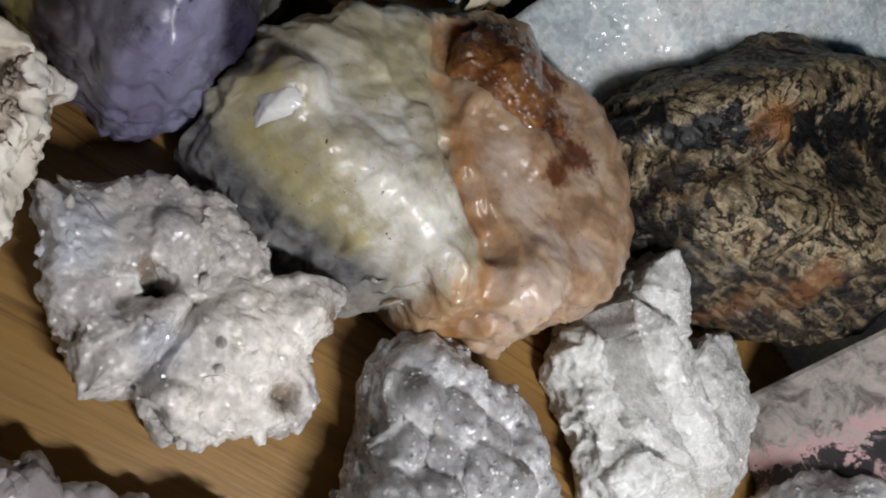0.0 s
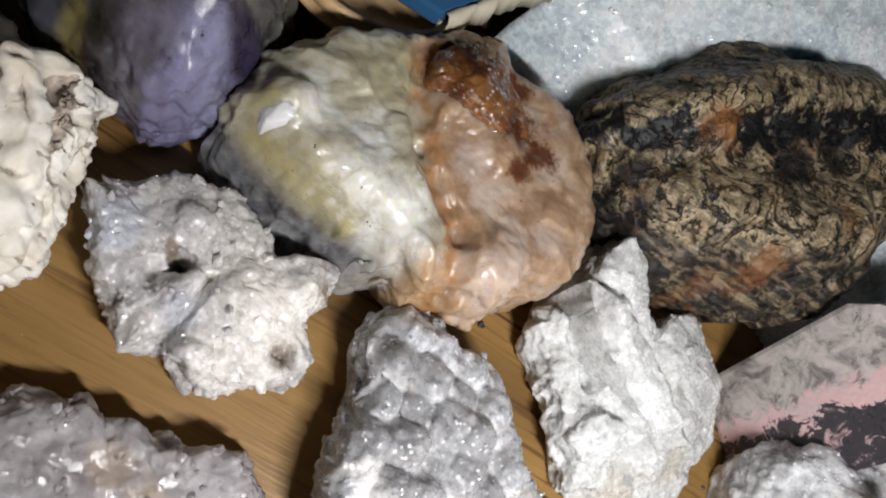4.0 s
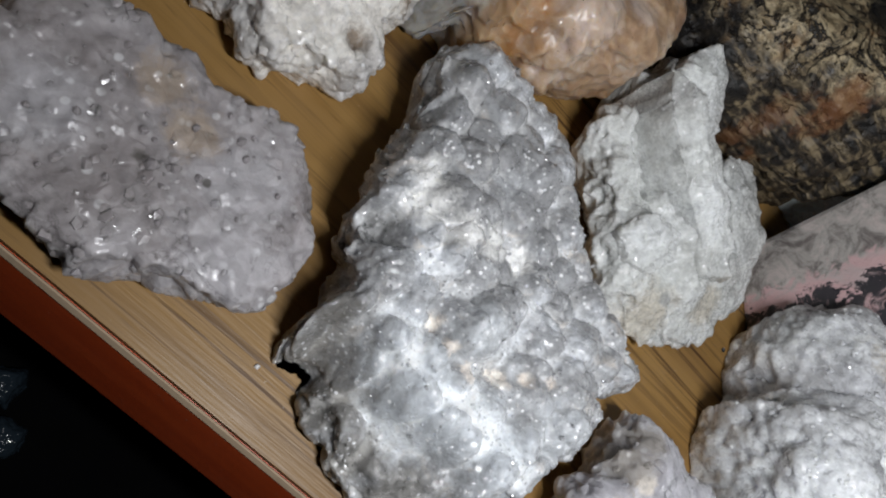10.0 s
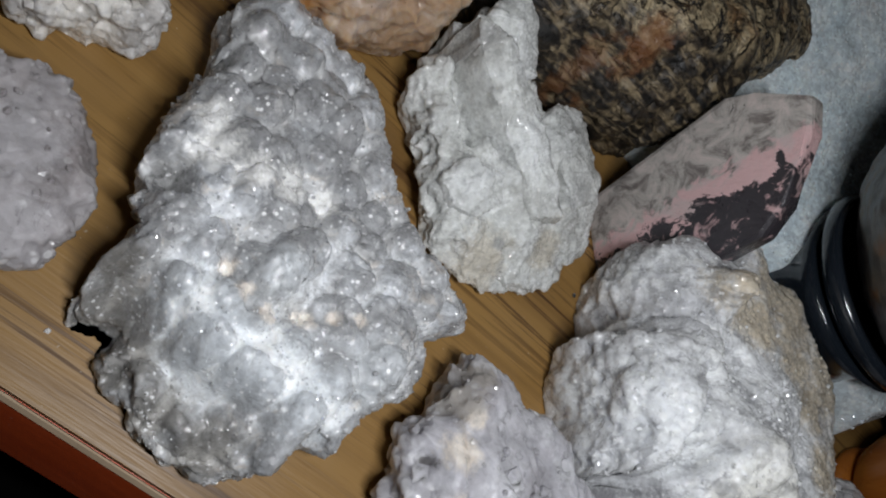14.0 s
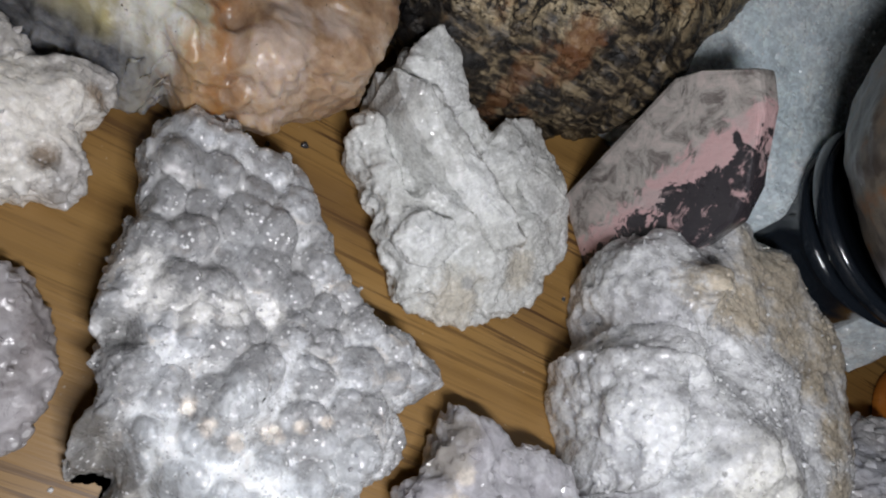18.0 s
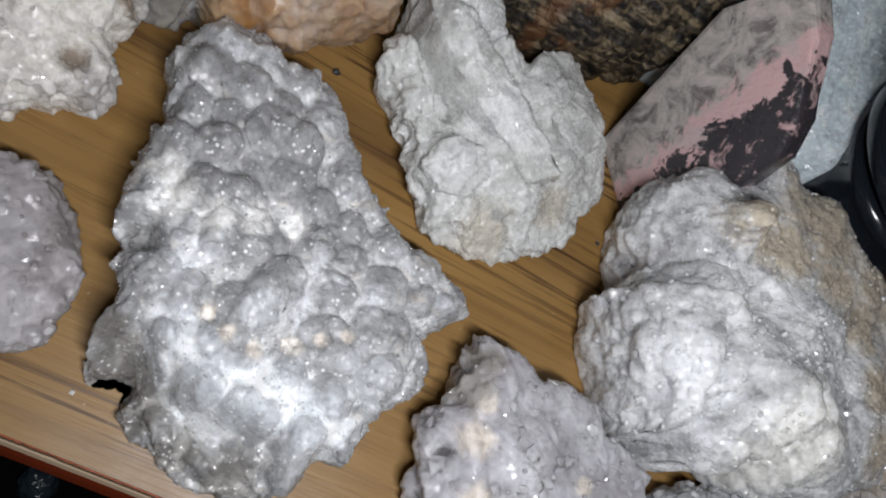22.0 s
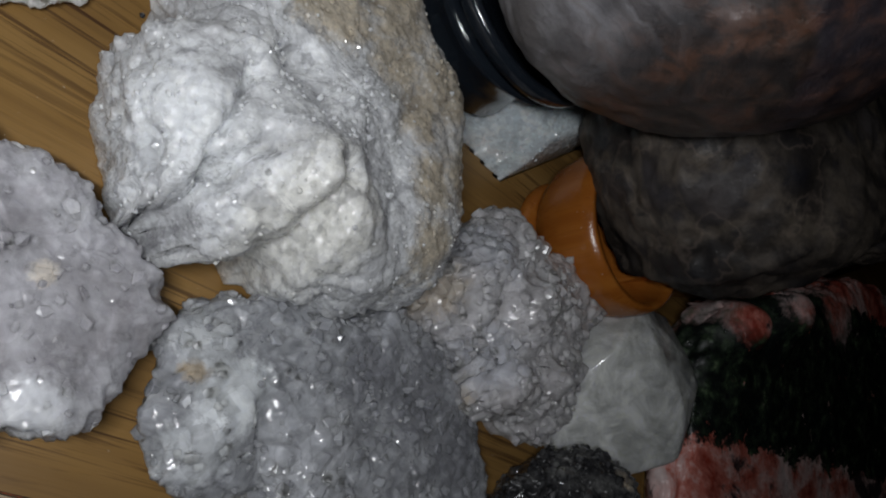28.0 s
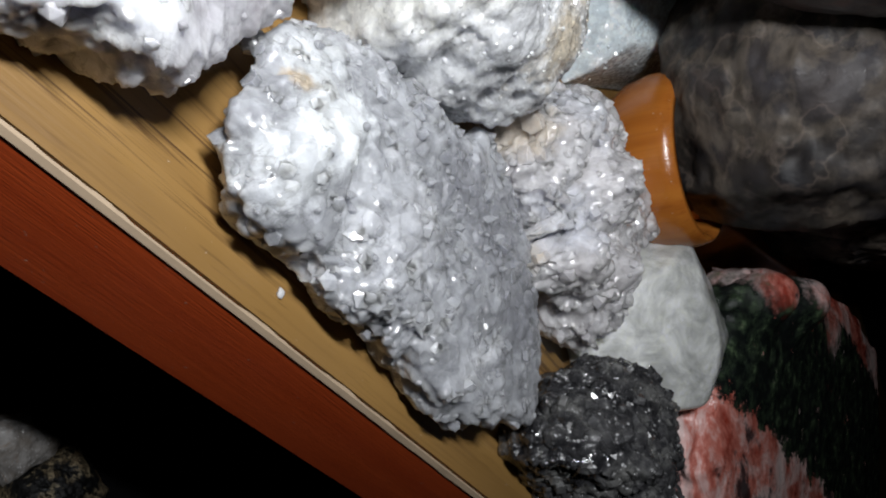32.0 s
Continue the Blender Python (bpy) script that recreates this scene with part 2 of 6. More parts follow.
# ---- materials ----
class Nodes:
    """A short way to write a node material."""

    def __init__(self, name):
        self.m = bpy.data.materials.new(name)
        self.m.use_nodes = True
        self.t = self.m.node_tree
        self.b = self.t.nodes["Principled BSDF"]
        co = self.t.nodes.new("ShaderNodeTexCoord")
        self.at = co.outputs["Object"]

    def n(self, kind, values=None, props=None):
        node = self.t.nodes.new(kind)
        if kind == "ShaderNodeMix":
            node.data_type = "RGBA"
        for k, v in (props or {}).items():
            if k == "operation":
                node.operation = v
            elif k == "feature":
                node.feature = v
            elif k == "blend_type":
                node.blend_type = v
            elif k == "distance":
                node.distance = v
        for k, v in (values or {}).items():
            if isinstance(v, bpy.types.NodeSocket):
                self.t.links.new(v, node.inputs[k])
            else:
                node.inputs[k].default_value = v
        return node

    def noise(self, size, detail=6.0, rough=0.6, distort=0.0, at=None):
        return self.n("ShaderNodeTexNoise", {"Vector": at or self.at, "Scale": 1.0 / size, "Detail": detail, "Roughness": rough, "Distortion": distort}).outputs["Fac"]

    def cell(self, size, feature="F1", what="Distance", at=None):
        return self.n("ShaderNodeTexVoronoi", {"Vector": at or self.at, "Scale": 1.0 / size}, {"feature": feature}).outputs[what]

    def ramp(self, fac, *stops):
        node = self.t.nodes.new("ShaderNodeValToRGB")
        e = node.color_ramp.elements
        while len(e) < len(stops):
            e.new(0.5)
        for k, (pos, col) in enumerate(stops):
            e[k].position = pos
            e[k].color = (*col, 1) if isinstance(col, tuple) else (col, col, col, 1)
        self.t.links.new(fac, node.inputs[0])
        return node.outputs[0]

    def mix(self, fac, a, b, mode="MIX"):
        node = self.n("ShaderNodeMix", None, {"blend_type": mode})
        for k, v in ((0, fac), (6, a), (7, b)):
            if isinstance(v, bpy.types.NodeSocket):
                self.t.links.new(v, node.inputs[k])
            else:
                node.inputs[k].default_value = (*v, 1) if isinstance(v, tuple) else v
        return node.outputs[2]

    def math(self, op, a, b=0.0):
        node = self.n("ShaderNodeMath", {0: a, 1: b}, {"operation": op})
        return node.outputs[0]

    def place(self, loc=(0, 0, 0), rot=(0, 0, 0), scale=(1, 1, 1)):
        return self.n("ShaderNodeMapping", {"Vector": self.at, "Location": loc, "Rotation": rot, "Scale": scale}).outputs[0]

    def axis(self, way, middle=0.0, width=0.01):
        """0 to 1 along a way in the thing's own frame, half at middle."""
        d = self.n("ShaderNodeVectorMath", {0: self.at, 1: way}, {"operation": "DOT_PRODUCT"}).outputs["Value"]
        return self.n("ShaderNodeMapRange", {"Value": d, "From Min": middle - width, "From Max": middle + width}).outputs[0]

    def spot(self, middle, radius, wobble=0.35, size=0.006):
        """1 inside a ragged round spot in the thing's own frame (seen from above), 0 outside."""
        s = self.n("ShaderNodeVectorMath", {0: self.at, 1: (*middle, 0)}, {"operation": "SUBTRACT"}).outputs[0]
        s = self.n("ShaderNodeVectorMath", {0: s, 1: (1, 1, 0)}, {"operation": "MULTIPLY"}).outputs[0]
        d = self.n("ShaderNodeVectorMath", {0: s}, {"operation": "LENGTH"}).outputs["Value"]
        w = self.math("MULTIPLY", self.math("SUBTRACT", self.noise(size, 9, 0.72), 0.5), wobble * 5 * radius)
        return self.n("ShaderNodeMapRange", {"Value": self.math("ADD", d, w), "From Min": radius * 1.4, "From Max": radius * 0.65}).outputs[0]

    def bump(self, height, depth, normal=None):
        v = {"Height": height, "Strength": 1.0, "Distance": depth}
        if normal:
            v["Normal"] = normal
        return self.n("ShaderNodeBump", v).outputs[0]

    def facets(self, size, amount, normal=None):
        """Tiny flat crystal faces, each turned its own way."""
        c = self.cell(size, "F1", "Color")
        d = self.n("ShaderNodeVectorMath", {0: c, 1: (0.5, 0.5, 0.5)}, {"operation": "SUBTRACT"}).outputs[0]
        d = self.n("ShaderNodeVectorMath", {0: d, "Scale": amount}, {"operation": "SCALE"}).outputs[0]
        g = normal or self.n("ShaderNodeNewGeometry").outputs["Normal"]
        s = self.n("ShaderNodeVectorMath", {0: g, 1: d}, {"operation": "ADD"}).outputs[0]
        return self.n("ShaderNodeVectorMath", {0: s}, {"operation": "NORMALIZE"}).outputs[0]

    def done(self, colour, rough, normal=None, **more):
        for k, v in {"Base Color": colour, "Roughness": rough, "Normal": normal, **more}.items():
            if v is None:
                continue
            if isinstance(v, bpy.types.NodeSocket):
                self.t.links.new(v, self.b.inputs[k])
            else:
                self.b.inputs[k].default_value = (*v, 1) if isinstance(v, tuple) and len(v) == 3 and k != "Subsurface Radius" else v
        return self.m


def druse_material(name, dark, mid, light, patch=0.012, grain=0.0016, dirt=None, zones=(), glint=1.0, rough=0.5, milk=0.75, gloss=1.0, single=False, crack=0.5, facet=0.3, crust=None, glint_speck=0.6, fleck=0.0013, deep=0.004):
    """Quartz druse: cloudy grey to milky white, cracked, with small faces that catch the lamp; single: for crystals that stand apart, each with its own tone."""
    k = Nodes(name)
    c = k.ramp(k.noise(patch, 6, 0.6, 0.6), (0.36, dark), (0.5, mid), (0.64, light))
    c = k.mix(0.7, c, k.ramp(k.noise(patch * 0.28, 6, 0.62, 0.5), (0.36, 0.76), (0.5, 1.0), (0.64, 1.14)), "MULTIPLY")
    if dirt:
        c = k.mix(k.ramp(k.noise(patch * 0.8, 9, 0.7, 1.2), (0.56, 0.0), (0.68, 0.75)), c, dirt)
    for colour, spots in zones:
        tone = k.mix(0.7, colour, k.ramp(k.noise(patch * 0.35, 7, 0.68, 0.4), (0.35, 0.78), (0.65, 1.12)), "MULTIPLY")
        mask = None
        for x, y, r in spots:
            one = k.spot((x, y), r, 0.5, max(0.002, 0.55 * r))
            mask = one if mask is None else k.math("MAXIMUM", mask, one)
        c = k.mix(k.math("MULTIPLY", mask, 0.9), c, tone)
    # tone over the hollows: white crust on the knobbed plate, darker on the geode
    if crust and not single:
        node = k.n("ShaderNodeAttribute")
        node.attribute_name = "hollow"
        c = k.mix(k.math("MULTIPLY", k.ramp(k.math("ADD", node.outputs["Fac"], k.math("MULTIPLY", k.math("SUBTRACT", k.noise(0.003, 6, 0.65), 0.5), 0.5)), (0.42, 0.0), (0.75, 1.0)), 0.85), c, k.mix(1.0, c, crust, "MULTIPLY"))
    if single:
        r = k.n("ShaderNodeNewGeometry").outputs["Random Per Island"]
        c = k.mix(0.7, c, k.ramp(r, (0.0, 0.8), (0.4, 0.95), (0.8, 1.04), (1.0, 1.16)), "MULTIPLY")
        return k.done(c, k.ramp(k.noise(grain * 0.6), (0.4, 0.16), (0.6, 0.34)), k.bump(k.noise(grain * 0.7, 3, 0.5), grain * 0.05), **{"Subsurface Weight": milk, "Subsurface Radius": (grain, grain, grain * 1.06), "Subsurface Scale": 0.8, "Specular IOR Level": 0.6, "Coat Weight": 0.5 * gloss, "Coat Roughness": 0.14})
    c = k.mix(facet, c, k.ramp(k.cell(grain * 1.7, "F1", "Color"), (0.25, 0.74), (0.5, 1.0), (0.75, 1.22)), "MULTIPLY")
    if crack:
        line = k.math("ABSOLUTE", k.math("SUBTRACT", k.noise(patch * 1.1, 8, 0.66, 0.7, k.place((5, 2, 8))), 0.5))
        where = k.ramp(k.noise(patch * 1.3, 3, 0.5, 0, k.place((1, 6, 3))), (0.44, 0.0), (0.58, 1.0))
        c = k.mix(k.math("MULTIPLY", k.math("MULTIPLY", k.ramp(line, (0.0, 1.0), (0.014, 0.0)), where), crack), c, tuple(0.35 * v for v in dark))
    c = k.mix(k.ramp(k.noise(max(grain, 0.0011) * 1.1, 3, 0.6, 0, k.place((7, 3, 1))), (0.70, 0.0), (0.75, 0.45)), c, tuple(0.3 * v for v in dark))
    # white dots in the base colour: small white crystals, and glints painted in
    if glint_speck:
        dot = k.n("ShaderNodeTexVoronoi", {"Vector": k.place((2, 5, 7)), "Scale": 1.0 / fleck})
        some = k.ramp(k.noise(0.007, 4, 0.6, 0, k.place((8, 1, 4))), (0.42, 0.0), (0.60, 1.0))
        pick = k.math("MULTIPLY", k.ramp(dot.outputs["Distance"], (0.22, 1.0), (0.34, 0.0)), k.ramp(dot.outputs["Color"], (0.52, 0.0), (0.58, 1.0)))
        c = k.mix(k.math("MULTIPLY", k.math("MULTIPLY", pick, some), glint_speck), c, (0.94, 0.94, 0.95))
    g = k.bump(k.noise(max(0.0009, grain), 5, 0.65), 0.00022, k.bump(k.noise(0.0042, 6, 0.6), 0.00010))
    some = k.n("ShaderNodeTexVoronoi", {"Vector": k.place((4, 9, 2)), "Scale": 1.0 / grain})
    spark = k.ramp(some.outputs["Color"], (0.36, 0.05 * gloss), (0.46, gloss))
    away = k.n("ShaderNodeVectorMath", {0: k.n("ShaderNodeVectorMath", {0: some.outputs["Color"], 1: (0.5, 0.5, 0.5)}, {"operation": "SUBTRACT"}).outputs[0], "Scale": glint}, {"operation": "SCALE"}).outputs[0]
    turn = k.n("ShaderNodeVectorMath", {0: k.n("ShaderNodeVectorMath", {0: g, 1: away}, {"operation": "ADD"}).outputs[0]}, {"operation": "NORMALIZE"}).outputs[0]
    return k.done(c, rough, g, **{"Subsurface Weight": milk, "Subsurface Radius": (deep, deep, deep * 1.05), "Subsurface Scale": 0.8, "Specular IOR Level": 0.35, "Coat Weight": spark, "Coat Roughness": 0.17, "Coat IOR": 2.0, "Coat Normal": turn})


def druse_pair(name, *args, **more):
    """The same druse twice: for the stone itself, and for the single crystals on it."""
    return druse_material(name, *args, **more), druse_material(name + " points", *args, single=True, **more)


def wood_material(name, pale, mid, dark, way=(1, 0, 0), size=0.012, gloss=0.3, streak=0.5):
    """Grain along one way: broad bands, thin dark lines in groups, and short pores."""
    k = Nodes(name)

    def along(f, off=(0, 0, 0)):
        return k.place(off, (0, 0, 0.035) if way[0] else (0, 0, 0), tuple(f if w else 1 for w in way))
    c = k.ramp(k.noise(size, 5, 0.55, 0.6, along(0.05)), (0.3, tuple(0.55 * a + 0.45 * b for a, b in zip(mid, dark))), (0.48, mid), (0.7, pale))
    group = k.ramp(k.noise(size * 1.3, 3, 0.5, 0.4, along(0.07, (0.3, 0.7, 0))), (0.46, 0.15), (0.60, 1.0))
    lines = k.ramp(k.noise(size * 0.10, 4, 0.6, 0.3, along(0.022)), (0.535, 0.0), (0.60, 1.0))
    c = k.mix(k.math("MULTIPLY", k.math("MULTIPLY", lines, group), streak * 1.8), c, dark)
    pores = k.noise(size * 0.045, 2, 0.5, 0, along(0.06))
    c = k.mix(k.ramp(pores, (0.62, 0.0), (0.72, 0.6 * streak)), c, dark)
    c = k.mix(k.ramp(k.noise(0.0011, 2, 0.5), (0.74, 0.0), (0.77, 0.5)), c, (0.62, 0.56, 0.46))
    return k.done(c, k.ramp(k.noise(0.02), (0.3, gloss - 0.06), (0.7, gloss + 0.1)), k.bump(pores, 0.00008))


def plain_material(name, colour, rough=0.5, metal=0.0, vary=0.25, size=0.01, **more):
    k = Nodes(name)
    c = k.mix(k.ramp(k.noise(size), (0.3, 0.0), (0.7, vary)), colour, tuple(v * 0.6 for v in colour))
    return k.done(c, k.ramp(k.noise(size * 0.4), (0.3, rough * 0.85), (0.7, min(1, rough * 1.15))), k.bump(k.noise(size * 0.2), size * 0.01), Metallic=metal, **more)


LAMINATE = wood_material("oak laminate", (0.35, 0.208, 0.070), (0.275, 0.155, 0.047), (0.060, 0.025, 0.010), size=0.016, gloss=0.42, streak=0.5)
RED_EDGE = wood_material("red brown edge band", (0.68, 0.105, 0.022), (0.60, 0.085, 0.018), (0.45, 0.05, 0.012), size=0.01, gloss=0.42, streak=0.15)
CHIPPED = plain_material("chipped board", (0.44, 0.33, 0.22), 0.8, size=0.002)
# near-black base colour stands in for the missing light on these surfaces
BLACK = plain_material("near black unlit surface", (0.006, 0.006, 0.0065), 0.9, size=0.1, **{"Specular IOR Level": 0.1})
PALE_WOOD = wood_material("pale turned wood", (0.74, 0.54, 0.31), (0.68, 0.46, 0.24), (0.46, 0.27, 0.12), (0, 0, 1), 0.012, 0.4, 0.25)
ORANGE_WOOD = wood_material("varnished orange wood", (0.42, 0.15, 0.025), (0.36, 0.115, 0.018), (0.22, 0.06, 0.01), (0, 0, 1), 0.014, 0.18, 0.2)


# ---- stones' materials ----
BAND_WAY = (0.40, 0.76, 0.51)

def cream_rock():
    k = Nodes("cream porous rock")
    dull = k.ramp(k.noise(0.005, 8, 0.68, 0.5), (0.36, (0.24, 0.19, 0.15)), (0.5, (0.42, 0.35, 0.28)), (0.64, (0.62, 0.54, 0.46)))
    cream = k.ramp(k.noise(0.009, 6, 0.6, 0.3), (0.36, (0.68, 0.61, 0.50)), (0.5, (0.82, 0.77, 0.67)), (0.64, (0.90, 0.87, 0.80)))
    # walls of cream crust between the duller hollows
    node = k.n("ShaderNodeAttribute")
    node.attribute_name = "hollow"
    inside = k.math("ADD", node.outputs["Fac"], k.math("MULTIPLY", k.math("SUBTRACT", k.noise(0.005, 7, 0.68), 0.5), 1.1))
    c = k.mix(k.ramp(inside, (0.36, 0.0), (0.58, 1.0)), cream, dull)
    c = k.mix(k.math("MULTIPLY", k.axis((-0.8, 0.6, 0), 0.024, 0.008), 0.8), c, (0.62, 0.55, 0.43))
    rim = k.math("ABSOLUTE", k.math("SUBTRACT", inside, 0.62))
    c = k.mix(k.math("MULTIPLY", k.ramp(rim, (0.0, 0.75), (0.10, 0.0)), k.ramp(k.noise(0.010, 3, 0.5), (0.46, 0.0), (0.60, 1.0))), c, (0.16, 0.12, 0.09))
    c = k.mix(k.ramp(k.noise(0.0016, 4, 0.6), (0.69, 0.0), (0.73, 0.6)), c, (0.16, 0.12, 0.09))
    b = k.bump(k.noise(0.0020, 7, 0.66), 0.00025)
    return k.done(c, 0.6, b, **{"Subsurface Weight": 0.35, "Subsurface Radius": (0.002, 0.002, 0.0016), "Coat Weight": k.ramp(inside, (0.4, 0.08), (0.6, 0.6)), "Coat Roughness": 0.2, "Coat IOR": 1.9, "Coat Normal": k.facets(0.0010, 1.0, b)})


def cloudy_quartz():
    k = Nodes("cloudy clear quartz")
    c = k.ramp(k.noise(0.010, 9, 0.72, 1.0), (0.30, (0.12, 0.12, 0.12)), (0.50, (0.26, 0.25, 0.245)), (0.66, (0.56, 0.55, 0.55)))
    c = k.mix(k.ramp(k.noise(0.003, 6, 0.7, 0.5), (0.62, 0.0), (0.70, 0.8)), c, (0.70, 0.72, 0.72))
    b = k.bump(k.cell(0.005, "F1", "Distance"), 0.0012, k.bump(k.noise(0.003, 6, 0.7), 0.0006))
    return k.done(c, 0.14, b, **{"Subsurface Weight": 0.3, "Subsurface Radius": (0.006, 0.006, 0.006), "Subsurface Scale": 0.6, "Coat Weight": 0.6, "Coat Roughness": 0.08})


def smoky_glass():
    k = Nodes("smoky golden crystal")
    n = k.noise(0.014, 6, 0.55, 0.7)
    c = k.ramp(n, (0.32, (0.04, 0.02, 0.007)), (0.46, (0.19, 0.095, 0.028)), (0.57, (0.40, 0.23, 0.085)), (0.70, (0.33, 0.22, 0.15)))
    c = k.mix(k.spot((-0.012, 0.002), 0.010, 0.4), c, (0.36, 0.27, 0.24))
    line = k.cell(0.012, "DISTANCE_TO_EDGE", "Distance", k.place(rot=(0.4, 0.3, 0.5), scale=(1, 0.6, 1)))
    c = k.mix(k.ramp(line, (0.0, 0.75), (0.05, 0.0)), c, (0.035, 0.016, 0.006))
    c = k.mix(0.7, c, k.ramp(k.cell(0.012, "F1", "Color", k.place(rot=(0.4, 0.3, 0.5), scale=(1, 0.6, 1))), (0.25, 0.45), (0.5, 1.0), (0.75, 1.6)), "MULTIPLY")
    return k.done(c, 0.16, k.facets(0.012, 0.25, k.bump(k.noise(0.006, 4, 0.5, 1.0), 0.0006)), **{"Coat Weight": 0.9, "Coat Roughness": 0.06, "Transmission Weight": 0.10, "IOR": 1.54})


def violet_stone():
    k = Nodes("violet grey polished chalcedony")
    c = k.ramp(k.noise(0.018, 6, 0.62, 0.5), (0.38, (0.030, 0.024, 0.026)), (0.50, (0.062, 0.054, 0.062)), (0.62, (0.11, 0.10, 0.11)))
    for x, y, r, col, most in ((0.0190, 0.004, 0.014, (0.085, 0.085, 0.070), 0.9), (0.0046, -0.0171, 0.0065, (0.30, 0.235, 0.22), 0.85), (0.0138, -0.0125, 0.0055, (0.27, 0.25, 0.225), 0.85), (0.0060, -0.0075, 0.005, (0.20, 0.165, 0.15), 0.7),
                            (0.0184, -0.0262, 0.0065, (0.24, 0.235, 0.36), 0.9), (0.0185, -0.034, 0.0065, (0.20, 0.19, 0.30), 0.85), (0.0100, -0.029, 0.0045, (0.17, 0.155, 0.20), 0.8), (0.0262, -0.0285, 0.004, (0.22, 0.23, 0.33), 0.85), (0.0210, -0.039, 0.005, (0.13, 0.10, 0.17), 0.8),
                            (-0.0067, -0.0230, 0.0042, (0.21, 0.22, 0.32), 0.85), (0.0230, -0.0165, 0.0042, (0.030, 0.024, 0.055), 0.95), (-0.001, -0.038, 0.007, (0.030, 0.016, 0.014), 0.9), (-0.0115, -0.030, 0.006, (0.035, 0.038, 0.05), 0.85), (-0.0031, -0.0315, 0.0024, (0.17, 0.14, 0.045), 0.8), (0.0005, -0.0300, 0.0020, (0.02, 0.018, 0.012), 0.9)):
        c = k.mix(k.math("MULTIPLY", k.spot((x, y), r, 0.5, 0.007), most), c, k.mix(0.6, col, k.ramp(k.noise(0.005, 6, 0.66, 0.4), (0.36, 0.65), (0.64, 1.25)), "MULTIPLY"))
    c = k.mix(k.ramp(k.noise(0.0016, 4, 0.6), (0.68, 0.0), (0.72, 0.8)), c, (0.015, 0.012, 0.01))
    return k.done(c, k.ramp(k.noise(0.008), (0.35, 0.22), (0.65, 0.5)), k.bump(k.noise(0.004, 6, 0.62), 0.0002), **{"Subsurface Weight": 0.3, "Subsurface Radius": (0.003, 0.003, 0.004), "Coat Weight": 0.12, "Coat Roughness": 0.22, "Coat Normal": k.facets(0.004, 0.25)})


def iron_quartz():
    k = Nodes("yellow white quartz with iron rust")

    def spots(c, col, most, places, wobble=0.6, size=0.006):
        mask = None
        for x, y, r in places:
            one = k.spot((x, y), r, wobble, size)
            mask = one if mask is None else k.math("MAXIMUM", mask, one)
        return k.mix(k.math("MULTIPLY", mask, most), c, k.mix(0.6, col, k.ramp(k.noise(0.004, 7, 0.66, 0.4), (0.36, 0.74), (0.64, 1.16)), "MULTIPLY"))
    c = k.ramp(k.noise(0.012, 6, 0.58, 0.4), (0.36, (0.38, 0.345, 0.24)), (0.5, (0.52, 0.485, 0.38)), (0.64, (0.70, 0.67, 0.59)))
    wob = k.math("ADD", k.axis((0.818, 0.575, 0), -0.0010, 0.007), k.math("MULTIPLY", k.math("SUBTRACT", k.noise(0.010, 7, 0.68), 0.5), 1.5))
    c = k.mix(k.ramp(wob, (0.40, 0.0), (0.66, 0.9)), c, k.ramp(k.noise(0.008, 6, 0.62, 0.3), (0.36, (0.26, 0.14, 0.075)), (0.5, (0.42, 0.27, 0.165)), (0.64, (0.52, 0.40, 0.31))))
    c = spots(c, (0.80, 0.79, 0.74), 0.85, ((-0.0231, -0.0117, 0.005), (-0.0102, -0.0117, 0.0045), (-0.0076, -0.0215, 0.006), (0.0015, -0.0215, 0.0065), (0.008, -0.026, 0.0035)))
    c = spots(c, (0.42, 0.38, 0.24), 0.7, ((-0.0177, 0.002, 0.006), (-0.013, 0.010, 0.005), (-0.019, -0.005, 0.004)))
    vein = k.math("ABSOLUTE", k.math("SUBTRACT", wob, 0.55))
    c = k.mix(k.math("MULTIPLY", k.ramp(vein, (0.04, 0.75), (0.30, 0.0)), k.ramp(k.noise(0.007, 5, 0.6), (0.40, 0.35), (0.58, 1.0))), c, (0.42, 0.185, 0.055))
    c = spots(c, (0.40, 0.20, 0.07), 0.7, ((0.014, -0.030, 0.006), (0.0225, -0.0335, 0.005)), 0.9, 0.006)
    c = spots(c, (0.58, 0.47, 0.40), 0.8, ((0.0095, -0.0014, 0.0042), (0.018, -0.0055, 0.0042), (0.0255, -0.011, 0.0045), (0.0269, -0.0202, 0.006), (0.0335, -0.0062, 0.004)))
    c = spots(c, (0.12, 0.032, 0.010), 0.92, ((-0.0058, 0.0150, 0.0030), (-0.0001, 0.0200, 0.0045), (0.0015, 0.0139, 0.0035), (0.0089, 0.0133, 0.0042), (0.0169, 0.0142, 0.0045), (0.0237, 0.0115, 0.004), (0.0203, 0.0042, 0.0032), (0.010, 0.022, 0.006)), 0.9, 0.004)
    c = spots(c, (0.42, 0.36, 0.15), 0.75, ((-0.0292, -0.0231, 0.0028), (-0.0245, -0.0238, 0.0026), (-0.0209, -0.0245, 0.0028), (-0.0168, -0.0252, 0.0026), (-0.013, -0.0262, 0.0030), (-0.009, -0.027, 0.0026), (-0.0056, -0.0275, 0.0028), (-0.0325, -0.017, 0.0024)), 0.5, 0.004)
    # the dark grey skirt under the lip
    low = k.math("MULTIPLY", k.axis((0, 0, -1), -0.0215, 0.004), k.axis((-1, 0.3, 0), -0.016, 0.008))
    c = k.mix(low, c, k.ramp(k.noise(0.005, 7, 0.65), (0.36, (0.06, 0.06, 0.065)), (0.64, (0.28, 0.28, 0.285))))
